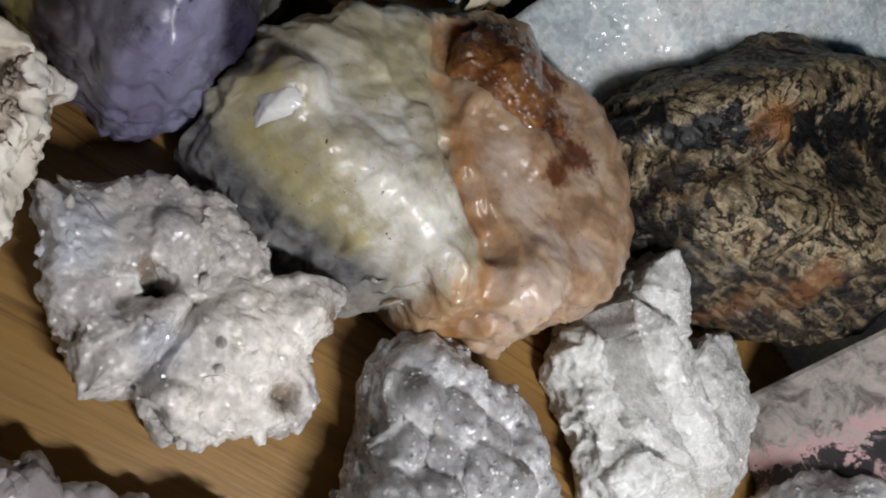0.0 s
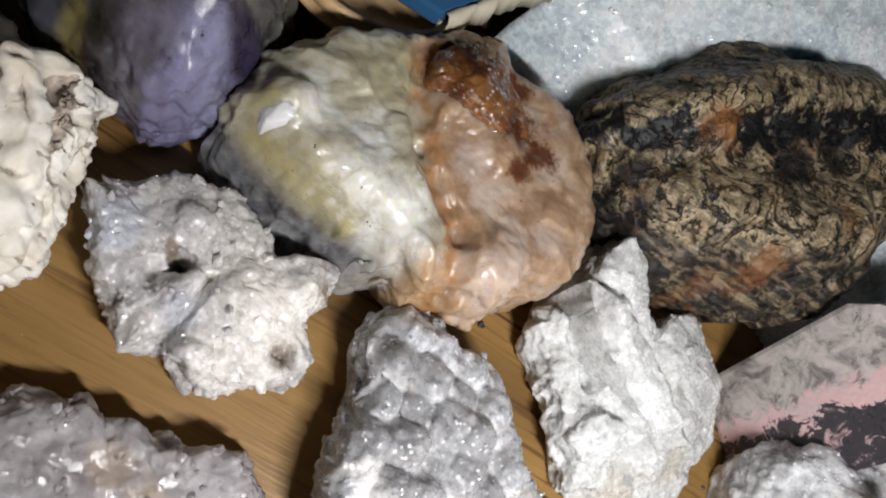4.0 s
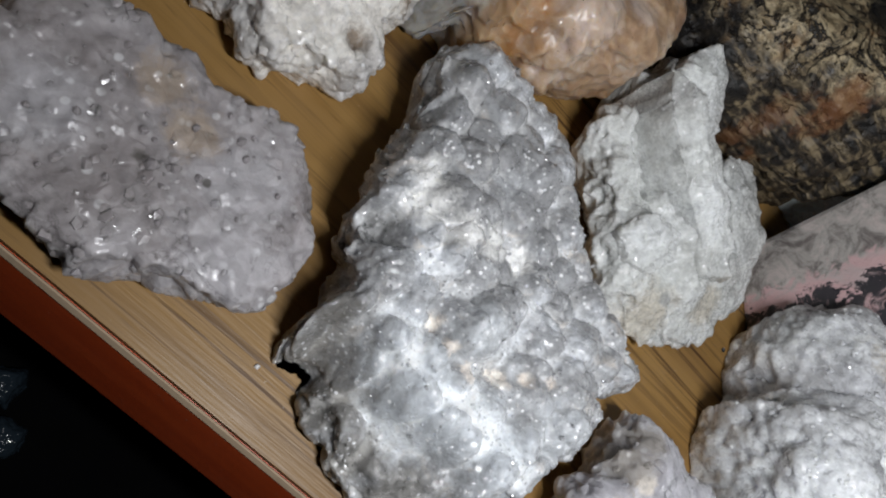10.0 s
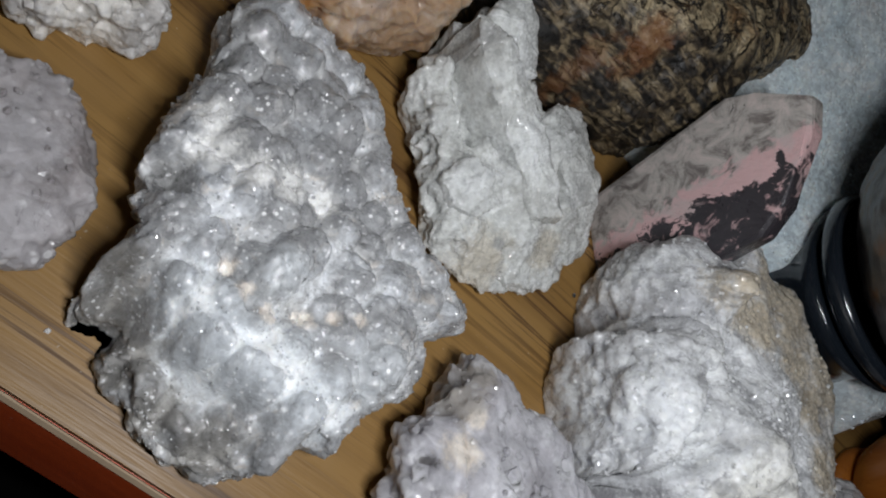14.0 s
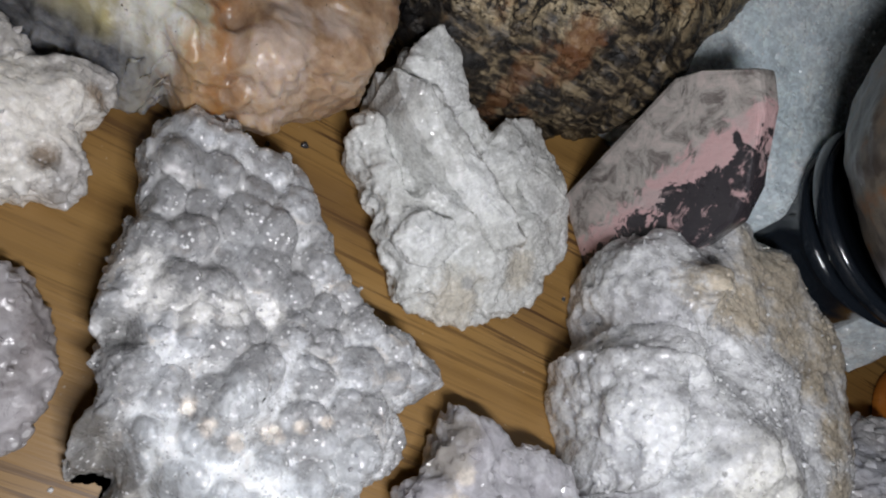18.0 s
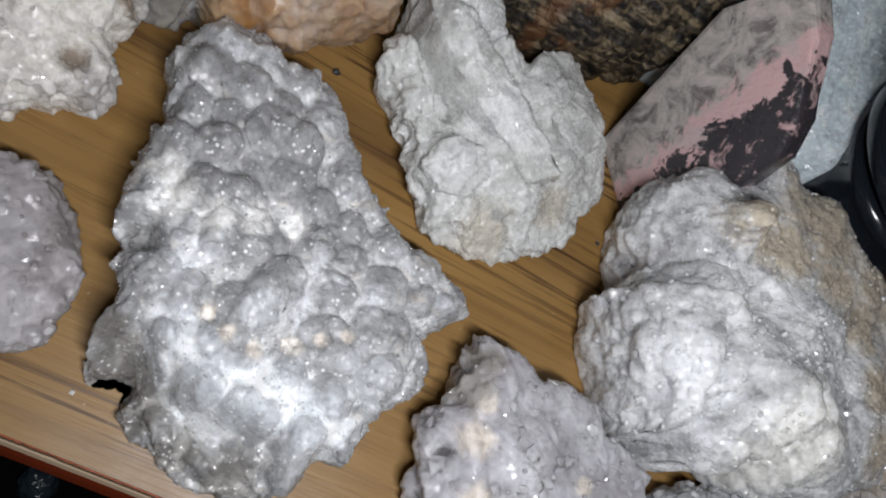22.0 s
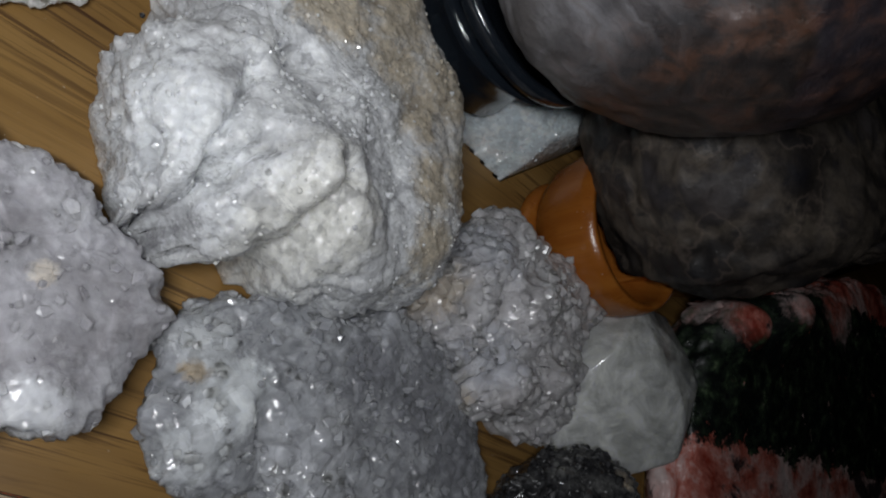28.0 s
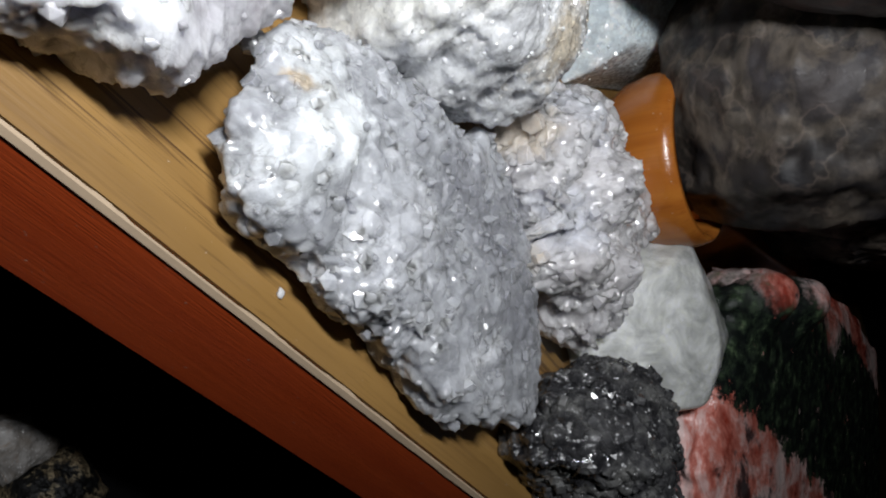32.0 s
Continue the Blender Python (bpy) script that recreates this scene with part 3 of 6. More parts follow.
    c = k.mix(k.ramp(k.noise(0.0013, 4, 0.6), (0.685, 0.0), (0.715, 0.9)), c, (0.03, 0.018, 0.010))
    b = k.bump(k.noise(0.003, 6, 0.62), 0.00022)
    return k.done(c, 0.32, b, **{"Subsurface Weight": 0.9, "Subsurface Radius": (0.006, 0.0048, 0.003), "Subsurface Scale": 0.8, "Coat Weight": k.ramp(k.cell(0.0026, "F1", "Color"), (0.54, 0.03), (0.62, 0.6)), "Coat Roughness": 0.22, "Coat IOR": 1.7, "Coat Normal": k.facets(0.0026, 0.7, b)})


def dark_fossil():
    k = Nodes("dark banded fossil rock")
    turn = k.place(rot=(0, 0, -0.666), scale=(0.45, 1, 1))
    warp = k.math("MULTIPLY", k.math("SUBTRACT", k.noise(0.016, 6, 0.6, 0.5), 0.5), 0.045)
    level = k.n("ShaderNodeVectorMath", {0: k.at, 1: (0.617, -0.786, -0.5)}, {"operation": "DOT_PRODUCT"}).outputs["Value"]
    level = k.n("ShaderNodeMapRange", {"Value": k.math("ADD", level, warp), "From Min": -0.055, "From Max": 0.025}).outputs[0]
    swirl = k.math("FRACT", k.math("MULTIPLY", k.math("ADD", k.noise(0.013, 5, 0.6, 0.6), k.math("MULTIPLY", k.noise(0.003, 5, 0.65), 0.22)), 7.0))
    tan = k.ramp(swirl, (0.06, (0.012, 0.010, 0.008)), (0.14, (0.20, 0.155, 0.09)), (0.40, (0.38, 0.31, 0.195)), (0.62, (0.23, 0.175, 0.10)), (0.88, (0.20, 0.15, 0.09)), (0.95, (0.012, 0.010, 0.008)))
    tan = k.mix(k.ramp(k.noise(0.012, 5, 0.6, 0.4, k.place((3, 1, 2))), (0.55, 0.0), (0.70, 0.6)), tan, (0.30, 0.15, 0.055))
    fibre = k.ramp(k.noise(0.0016, 5, 0.62, 0.8, turn), (0.42, 0.35), (0.50, 1.0), (0.62, 1.3))
    tan = k.mix(0.75, tan, fibre, "MULTIPLY")
    rim = k.math("ABSOLUTE", k.math("SUBTRACT", k.noise(0.009, 8, 0.68, 0.9, k.place((4, 4, 1))), 0.5))
    tan = k.mix(k.ramp(rim, (0.0, 0.85), (0.022, 0.0)), tan, (0.020, 0.016, 0.012))
    tan = k.mix(k.ramp(k.noise(0.011, 7, 0.66, 0.5, k.place((9, 2, 5))), (0.60, 0.0), (0.64, 0.95)), tan, (0.007, 0.007, 0.008))
    black = k.mix(k.ramp(k.noise(0.0045, 5, 0.62, 0.6), (0.60, 0.0), (0.63, 0.9)), (0.005, 0.005, 0.0055), k.ramp(k.noise(0.006, 4, 0.6), (0.4, (0.10, 0.085, 0.06)), (0.6, (0.36, 0.30, 0.19))))
    c = k.mix(k.ramp(level, (0.27, 0.0), (0.29, 1.0), (0.40, 1.0), (0.43, 0.0)), tan, black)
    layer = k.ramp(k.noise(0.0022, 5, 0.6, 0.5, k.place((2, 5, 1), (0, 0, -0.666), (0.12, 1, 1))), (0.42, (0.008, 0.007, 0.006)), (0.52, (0.05, 0.037, 0.024)), (0.62, (0.22, 0.17, 0.10)))
    c = k.mix(k.ramp(level, (0.70, 0.0), (0.78, 1.0)), c, layer)
    for x, y, r, col, most in ((-0.0066, -0.0456, 0.004, (0.24, 0.09, 0.025), 0.5), (-0.014, -0.052, 0.003, (0.22, 0.09, 0.03), 0.4), (-0.0345, -0.0250, 0.0042, (0.34, 0.15, 0.05), 0.85), (-0.0495, -0.0480, 0.0045, (0.005, 0.005, 0.006), 0.95), (-0.0455, -0.041, 0.003, (0.005, 0.005, 0.006), 0.9), (-0.0408, -0.0510, 0.005, (0.006, 0.006, 0.007), 0.92), (-0.0107, -0.0186, 0.006, (0.005, 0.005, 0.006), 0.92), (-0.0011, -0.0060, 0.006, (0.005, 0.005, 0.006), 0.9)):
        c = k.mix(k.math("MULTIPLY", k.spot((x, y), r, 0.9, 0.008), most), c, col)
    return k.done(c, k.ramp(k.noise(0.006), (0.35, 0.34), (0.65, 0.6)), k.bump(k.ramp(swirl, (0.05, 0.0), (0.16, 1.0), (0.86, 1.0), (0.96, 0.0)), 0.0006, k.bump(k.noise(0.0016, 5, 0.65, 0.6, turn), 0.0006)))


def pink_stone(name, pale, pink, dark, spots, grey=None):
    k = Nodes(name)
    c = k.ramp(k.noise(0.014, 7, 0.65, 1.5, k.place(rot=(0, 0, 0.5), scale=(1, 0.45, 0.6))), (0.32, pale), (0.48, pink), (0.66, tuple(0.5 * (a + b) for a, b in zip(pale, pink))))
    if grey:
        left = k.math("ADD", k.axis((-0.5755, 0.8178, -0.2), -0.003, 0.004), k.math("MULTIPLY", k.math("SUBTRACT", k.noise(0.008, 8, 0.7, 1.8), 0.5), 2.2))
        c = k.mix(k.ramp(left, (0.40, 0.0), (0.65, 0.9)), c, k.ramp(k.noise(0.007, 8, 0.7, 0.7), (0.38, tuple(0.3 * g for g in grey)), (0.5, grey), (0.62, (0.56, 0.50, 0.47))))
    for s in spots:
        c = k.mix(k.math("MULTIPLY", s(k), k.ramp(k.noise(0.0045, 7, 0.7, 0.8), (0.56, 0.97), (0.64, 0.15))), c, dark)
    return k.done(c, k.ramp(k.noise(0.006), (0.35, 0.22), (0.65, 0.45)), k.bump(k.noise(0.003, 6, 0.7), 0.0004), **{"Coat Weight": 0.25, "Coat Roughness": 0.15})


WHITE_ROCK, CLEAR, SMOKY, VIOLET, CITRINE, FOSSIL = cream_rock(), cloudy_quartz(), smoky_glass(), violet_stone(), iron_quartz(), dark_fossil()
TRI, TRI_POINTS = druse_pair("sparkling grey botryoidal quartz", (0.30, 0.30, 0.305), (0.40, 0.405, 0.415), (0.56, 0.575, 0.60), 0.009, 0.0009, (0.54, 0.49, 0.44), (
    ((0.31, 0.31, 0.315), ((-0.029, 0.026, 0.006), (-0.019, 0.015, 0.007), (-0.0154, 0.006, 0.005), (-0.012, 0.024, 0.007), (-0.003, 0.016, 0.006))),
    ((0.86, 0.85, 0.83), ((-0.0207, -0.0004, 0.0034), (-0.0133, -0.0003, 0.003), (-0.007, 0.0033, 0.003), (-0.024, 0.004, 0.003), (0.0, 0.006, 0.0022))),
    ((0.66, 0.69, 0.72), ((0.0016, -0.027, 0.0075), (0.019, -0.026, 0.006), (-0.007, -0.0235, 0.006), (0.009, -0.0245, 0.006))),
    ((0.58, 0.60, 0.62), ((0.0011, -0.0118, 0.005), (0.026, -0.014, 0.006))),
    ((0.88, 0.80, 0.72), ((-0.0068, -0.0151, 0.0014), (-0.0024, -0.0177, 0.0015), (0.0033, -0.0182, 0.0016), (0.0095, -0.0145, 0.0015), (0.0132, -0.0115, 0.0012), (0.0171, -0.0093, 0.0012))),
    # dark of two carved hollows put into the colour
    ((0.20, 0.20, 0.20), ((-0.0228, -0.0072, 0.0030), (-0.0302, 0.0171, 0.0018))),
    ((0.26, 0.25, 0.235), ((-0.0165, -0.0295, 0.005), (-0.009, -0.0345, 0.005), (0.0, -0.038, 0.005), (0.010, -0.039, 0.005), (-0.020, -0.024, 0.003)))), crack=0.35, crust=(1.6, 1.59, 1.57), glint_speck=1.0)
SPIRE, SPIRE_POINTS = druse_pair("fine pale grey druse", (0.56, 0.565, 0.545), (0.66, 0.67, 0.65), (0.76, 0.775, 0.765), 0.011, 0.0006, None, (
    ((0.60, 0.56, 0.48), ((0.010, -0.026, 0.007), (0.024, -0.010, 0.005))), ((0.40, 0.40, 0.39), ((0.0108, -0.0211, 0.0016), (-0.024, 0.006, 0.003))), ((0.54, 0.55, 0.54), ((0.0116, 0.016, 0.006), (0.022, 0.006, 0.005))), ((0.76, 0.775, 0.77), ((-0.0061, -0.0187, 0.005), (-0.012, 0.010, 0.007), (0.0, -0.004, 0.006)))), rough=0.6)
GEODE, GEODE_POINTS = druse_pair("white geode druse", (0.60, 0.605, 0.62), (0.74, 0.75, 0.765), (0.84, 0.855, 0.87), 0.012, 0.0008, None, (
    ((0.86, 0.88, 0.90), ((-0.030, -0.022, 0.010),)), ((0.86, 0.85, 0.80), ((-0.001, -0.027, 0.011),)), ((0.56, 0.565, 0.585), ((-0.0416, -0.0077, 0.006), (-0.028, 0.006, 0.005), (0.006, -0.010, 0.005))),
    ((0.58, 0.50, 0.38), ((-0.0219, 0.0147, 0.005), (-0.008, 0.0156, 0.007), (0.006, 0.0146, 0.007), (0.016, 0.0083, 0.006), (0.024, -0.0044, 0.006), (0.029, -0.0167, 0.006), (-0.0166, 0.014, 0.005), (0.034, 0.004, 0.008), (0.022, 0.020, 0.010), (0.002, 0.030, 0.012))),
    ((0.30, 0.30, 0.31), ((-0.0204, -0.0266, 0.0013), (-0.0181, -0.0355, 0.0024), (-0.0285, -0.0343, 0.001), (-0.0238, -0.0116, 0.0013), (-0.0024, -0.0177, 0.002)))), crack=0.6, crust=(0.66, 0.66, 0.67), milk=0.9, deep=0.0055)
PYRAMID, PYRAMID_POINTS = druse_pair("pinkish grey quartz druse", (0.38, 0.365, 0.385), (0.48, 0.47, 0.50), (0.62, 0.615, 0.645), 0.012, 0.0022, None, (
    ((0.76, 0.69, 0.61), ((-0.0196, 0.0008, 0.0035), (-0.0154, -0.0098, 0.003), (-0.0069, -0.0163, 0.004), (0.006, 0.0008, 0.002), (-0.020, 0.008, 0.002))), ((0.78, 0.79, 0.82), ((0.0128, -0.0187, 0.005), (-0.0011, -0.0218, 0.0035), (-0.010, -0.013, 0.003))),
    ((0.36, 0.33, 0.30), ((-0.0235, 0.010, 0.004), (-0.022, 0.017, 0.003))), ((0.10, 0.09, 0.09), ((-0.0233, -0.0035, 0.0011),))), gloss=0.6, facet=0.3, milk=0.95, deep=0.007, glint_speck=0.3, fleck=0.0028)
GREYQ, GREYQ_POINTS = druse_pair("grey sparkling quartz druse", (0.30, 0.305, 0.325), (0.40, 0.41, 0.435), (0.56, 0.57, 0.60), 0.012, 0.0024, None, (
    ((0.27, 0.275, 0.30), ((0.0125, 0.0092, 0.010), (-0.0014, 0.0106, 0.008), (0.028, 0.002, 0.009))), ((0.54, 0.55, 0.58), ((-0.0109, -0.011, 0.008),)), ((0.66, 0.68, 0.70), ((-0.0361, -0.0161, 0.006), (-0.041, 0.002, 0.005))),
    ((0.84, 0.87, 0.89), ((-0.0335, -0.0055, 0.0065), (-0.0306, -0.0013, 0.004))), ((0.52, 0.42, 0.30), ((-0.0415, -0.0040, 0.002),))), facet=0.6, milk=0.95, deep=0.006, glint_speck=0.15, fleck=0.0026)
CLUSTER, CLUSTER_POINTS = druse_pair("pinkish white crystal cluster", (0.52, 0.50, 0.505), (0.62, 0.605, 0.62), (0.74, 0.73, 0.75), 0.012, 0.0026, None, (
    # the near-white spot puts a sparkle into the colour
    ((0.58, 0.51, 0.43), ((-0.033, -0.006, 0.006), (-0.022, -0.025, 0.006), (-0.017, -0.029, 0.004))), ((0.60, 0.61, 0.66), ((-0.022, 0.010, 0.008), (-0.0136, -0.0163, 0.007))), ((0.84, 0.84, 0.86), ((-0.0043, 0.0034, 0.004),))), facet=0.4, milk=0.95, deep=0.007, glint_speck=0.2, fleck=0.0024)
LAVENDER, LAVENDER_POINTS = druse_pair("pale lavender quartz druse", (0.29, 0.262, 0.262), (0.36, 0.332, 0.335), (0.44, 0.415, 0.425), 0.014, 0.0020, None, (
    ((0.48, 0.46, 0.475), ((0.0175, -0.0051, 0.008), (0.0107, 0.0059, 0.007), (-0.018, -0.006, 0.006))), ((0.42, 0.345, 0.285), ((-0.001, 0.0068, 0.004), (-0.010, 0.010, 0.004))), ((0.12, 0.11, 0.10), ((-0.0036, -0.0021, 0.0009), (0.006, 0.002, 0.0006)))), gloss=0.3, facet=0.3, milk=0.9, deep=0.006, glint_speck=0.5, fleck=0.0026)
SMALL, SMALL_POINTS = druse_pair("blue grey and white crust", (0.50, 0.475, 0.455), (0.60, 0.575, 0.555), (0.70, 0.685, 0.67), 0.009, 0.0009, None, (
    ((0.56, 0.585, 0.65), ((-0.0198, -0.0005, 0.006),)), ((0.47, 0.48, 0.52), ((0.0006, -0.0085, 0.0035),)), ((0.55, 0.53, 0.525), ((-0.009, 0.0089, 0.005), (-0.0116, -0.0077, 0.004))),
    # the last, near-black spot puts the hole's darkness into the colour
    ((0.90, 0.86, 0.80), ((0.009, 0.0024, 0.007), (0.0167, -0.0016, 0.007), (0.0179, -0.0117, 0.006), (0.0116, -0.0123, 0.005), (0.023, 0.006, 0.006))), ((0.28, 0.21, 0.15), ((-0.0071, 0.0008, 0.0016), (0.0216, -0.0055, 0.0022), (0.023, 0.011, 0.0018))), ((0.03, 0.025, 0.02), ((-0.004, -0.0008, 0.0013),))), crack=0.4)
BLACKQ, BLACKQ_POINTS = druse_pair("black glittering crystals", (0.015, 0.015, 0.017), (0.05, 0.05, 0.052), (0.14, 0.14, 0.135), 0.008, 0.0022, None, (((0.46, 0.39, 0.30), ((0.004, 0.016, 0.0028),)),), rough=0.25, milk=0.0)
BLUE_DRUSE, BLUE_POINTS = druse_pair("pale blue sugar druse", (0.72, 0.84, 0.90), (0.79, 0.89, 0.94), (0.85, 0.93, 0.96), 0.03, 0.0010, None, glint=1.5, crack=0.0, glint_speck=1.0, facet=0.45)
GLASSY = Nodes("clear quartz points")
GLASSY = GLASSY.done(GLASSY.ramp(GLASSY.n("ShaderNodeObjectInfo").outputs["Random"], (0.0, (0.42, 0.42, 0.43)), (0.5, (0.60, 0.60, 0.61)), (1.0, (0.80, 0.79, 0.78))), 0.10, None, **{"Subsurface Weight": 0.5, "Subsurface Radius": (0.003, 0.003, 0.003), "Subsurface Scale": 0.8, "Coat Weight": 0.4, "Coat Roughness": 0.04})
MILKY = Nodes("milky translucent quartz")
MILKY = MILKY.done(MILKY.ramp(MILKY.noise(0.012, 7, 0.6, 1.0), (0.36, (0.46, 0.47, 0.455)), (0.5, (0.66, 0.67, 0.65)), (0.62, (0.86, 0.87, 0.85))), 0.25, MILKY.facets(0.007, 0.30, MILKY.bump(MILKY.noise(0.004, 7, 0.65, 0.3), 0.0010)), **{"Subsurface Weight": 0.85, "Subsurface Radius": (0.006, 0.006, 0.005), "Subsurface Scale": 0.6, "Coat Weight": 0.6, "Coat Roughness": 0.12})
RUST = druse_material("brown iron rust crust", (0.07, 0.022, 0.008), (0.17, 0.06, 0.018), (0.30, 0.13, 0.04), 0.008, 0.0014, None, rough=0.4, milk=0.2)
BLUE_AGATE = plain_material("polished blue agate", (0.035, 0.13, 0.27), 0.12, vary=0.5, size=0.03, **{"Coat Weight": 0.6, "Coat Roughness": 0.05})
RIND = plain_material("cream agate rind", (0.60, 0.55, 0.42), 0.7, size=0.003)
BLACK_GLOSS = plain_material("black lacquer", (0.012, 0.016, 0.022), 0.14, vary=0.2, size=0.02, **{"Coat Weight": 0.5, "Coat Roughness": 0.08})


def banded_agate():
    k = Nodes("brown and violet banded agate")
    bend = k.n("ShaderNodeVectorMath", {0: k.at, 1: k.n("ShaderNodeVectorMath", {0: k.n("ShaderNodeTexNoise", {"Vector": k.at, "Scale": 45.0, "Detail": 6.0}).outputs["Color"], "Scale": 0.012}, {"operation": "SCALE"}).outputs[0]}, {"operation": "ADD"}).outputs[0]
    d = k.n("ShaderNodeVectorMath", {0: bend, 1: BAND_WAY}, {"operation": "DOT_PRODUCT"}).outputs["Value"]
    band = k.n("ShaderNodeTexNoise", {"Vector": k.n("ShaderNodeCombineXYZ", {0: d}).outputs[0], "Scale": 230.0, "Detail": 5.0, "Roughness": 0.6}).outputs["Fac"]
    c = k.ramp(band, (0.36, (0.07, 0.06, 0.06)), (0.46, (0.14, 0.13, 0.135)), (0.58, (0.28, 0.275, 0.29)), (0.68, (0.15, 0.12, 0.105)))
    c = k.mix(0.7, c, k.ramp(k.noise(0.012, 7, 0.65), (0.36, 0.55), (0.5, 0.95), (0.64, 1.2)), "MULTIPLY")

    def zone(middle, width, wob, size):
        z = k.n("ShaderNodeMapRange", {"Value": d, "From Min": middle - width, "From Max": middle + width}).outputs[0]
        return k.math("ADD", z, k.math("MULTIPLY", k.math("SUBTRACT", k.noise(size, 6, 0.65), 0.5), wob))
    c = k.mix(k.ramp(zone(-0.0225, 0.004, 0.9, 0.02), (0.4, 0.0), (0.65, 0.9)), c, k.ramp(k.noise(0.016, 7, 0.65, 0.3), (0.36, (0.055, 0.05, 0.085)), (0.5, (0.14, 0.13, 0.21)), (0.64, (0.25, 0.24, 0.34))))
    c = k.mix(k.ramp(k.math("ADD", k.axis((-0.75, 0.55, -0.1), 0.006, 0.005), k.math("MULTIPLY", k.math("SUBTRACT", k.noise(0.012, 6, 0.65), 0.5), 1.6)), (0.4, 0.0), (0.65, 0.85)), c, k.ramp(k.noise(0.010, 7, 0.7), (0.4, (0.06, 0.042, 0.03)), (0.52, (0.16, 0.135, 0.10)), (0.62, (0.22, 0.10, 0.03))))
    # shade of the +x side put into the colour, mottled with dark brown
    c = k.mix(k.math("MULTIPLY", k.axis((0.75, -0.55, 0.1), 0.015, 0.008), 0.9), c, k.ramp(k.noise(0.006, 7, 0.68, 0.4), (0.4, (0.016, 0.012, 0.011)), (0.52, (0.045, 0.026, 0.018)), (0.62, (0.10, 0.045, 0.025))))
    b = k.bump(k.noise(0.005, 7, 0.65), 0.0007)
    return k.done(c, k.ramp(k.noise(0.01), (0.3, 0.3), (0.7, 0.5)), b, **{"Subsurface Weight": 0.3, "Subsurface Radius": (0.003, 0.003, 0.003), "Coat Weight": 0.35, "Coat Roughness": 0.15, "Coat Normal": k.facets(0.003, 0.35, b)})


def dark_agate():
    k = Nodes("dark grey brown agate")
    c = k.ramp(k.noise(0.022, 8, 0.6, 0.3, k.place(scale=(0.5, 0.8, 1))), (0.36, (0.008, 0.008, 0.009)), (0.46, (0.04, 0.034, 0.028)), (0.54, (0.17, 0.14, 0.108)), (0.60, (0.06, 0.052, 0.048)), (0.70, (0.12, 0.104, 0.10)))
    c = k.mix(k.ramp(k.noise(0.012, 7, 0.68, 0.5), (0.57, 0.0), (0.66, 0.85)), c, (0.015, 0.015, 0.018))
    low = k.axis((0.2, -0.97, 0), 0.035, 0.012)
    band = k.math("ADD", k.axis((0.2, -0.97, -0.3), 0.0, 0.012), k.math("MULTIPLY", k.noise(0.02, 4, 0.5), 2.5))
    wave = k.ramp(k.math("FRACT", k.math("MULTIPLY", band, 1.5)), (0.0, (0.02, 0.018, 0.02)), (0.30, (0.022, 0.020, 0.022)), (0.36, (0.13, 0.10, 0.085)), (0.44, (0.03, 0.024, 0.021)), (1.0, (0.018, 0.018, 0.028)))
    c = k.mix(k.math("MULTIPLY", low, 0.45), c, wave)
    b = k.bump(k.noise(0.004, 7, 0.65), 0.0005)
    return k.done(c, k.ramp(k.noise(0.01), (0.3, 0.45), (0.7, 0.7)), b, **{"Specular IOR Level": 0.3, "Coat Weight": 0.12, "Coat Roughness": 0.15, "Coat Normal": k.facets(0.0025, 0.35, b)})


def rhodonite():
    k = Nodes("rose red stone with black seams")
    turn = k.place(rot=(0, 0, 0.26), scale=(0.30, 0.36, 1))
    c = k.ramp(k.noise(0.011, 8, 0.68, 0.3, turn), (0.36, (0.36, 0.05, 0.03)), (0.44, (0.66, 0.21, 0.16)), (0.51, (0.84, 0.54, 0.50)), (0.62, (0.90, 0.74, 0.71)))
    c = k.mix(k.ramp(k.noise(0.015, 9, 0.72, 0.3, k.place((0.5, 0.1, 0), (0, 0, 0.26), (0.35, 0.55, 1))), (0.54, 0.0), (0.60, 0.93)), c, (0.014, 0.016, 0.020))
    wob = k.math("ADD", k.math("MULTIPLY", k.math("SUBTRACT", k.noise(0.012, 8, 0.75), 0.5), 2.2), k.math("MULTIPLY", k.math("SUBTRACT", k.noise(0.003, 6, 0.7, 0, turn), 0.5), 1.8))
    low = k.ramp(k.math("ADD", k.axis((-0.169, 0.986, 0), -0.011, 0.006), wob), (0.44, 0.0), (0.56, 1.0))
    knob = k.math("MAXIMUM", k.math("MAXIMUM", k.spot((-0.114, 0.015), 0.008, 0.4), k.spot((-0.085, 0.033), 0.009, 0.4)), k.spot((-0.030, 0.052), 0.011, 0.5))
    top = k.math("MULTIPLY", k.ramp(k.math("ADD", k.axis((-0.169, 0.986, 0), 0.062, 0.004), wob), (0.45, 1.0), (0.55, 0.0)), k.math("SUBTRACT", 1.0, knob))
    c = k.mix(k.math("MULTIPLY", low, top), c, k.ramp(k.noise(0.006, 8, 0.7), (0.46, (0.008, 0.011, 0.010)), (0.57, (0.030, 0.045, 0.028)), (0.70, (0.13, 0.19, 0.10))))
    return k.done(c, k.ramp(k.noise(0.005), (0.35, 0.22), (0.65, 0.5)), k.bump(k.noise(0.003, 6, 0.7), 0.0005), **{"Coat Weight": 0.2, "Coat Roughness": 0.2})


EGG_STONE, DARK_AGATE, RHODO = banded_agate(), dark_agate(), rhodonite()
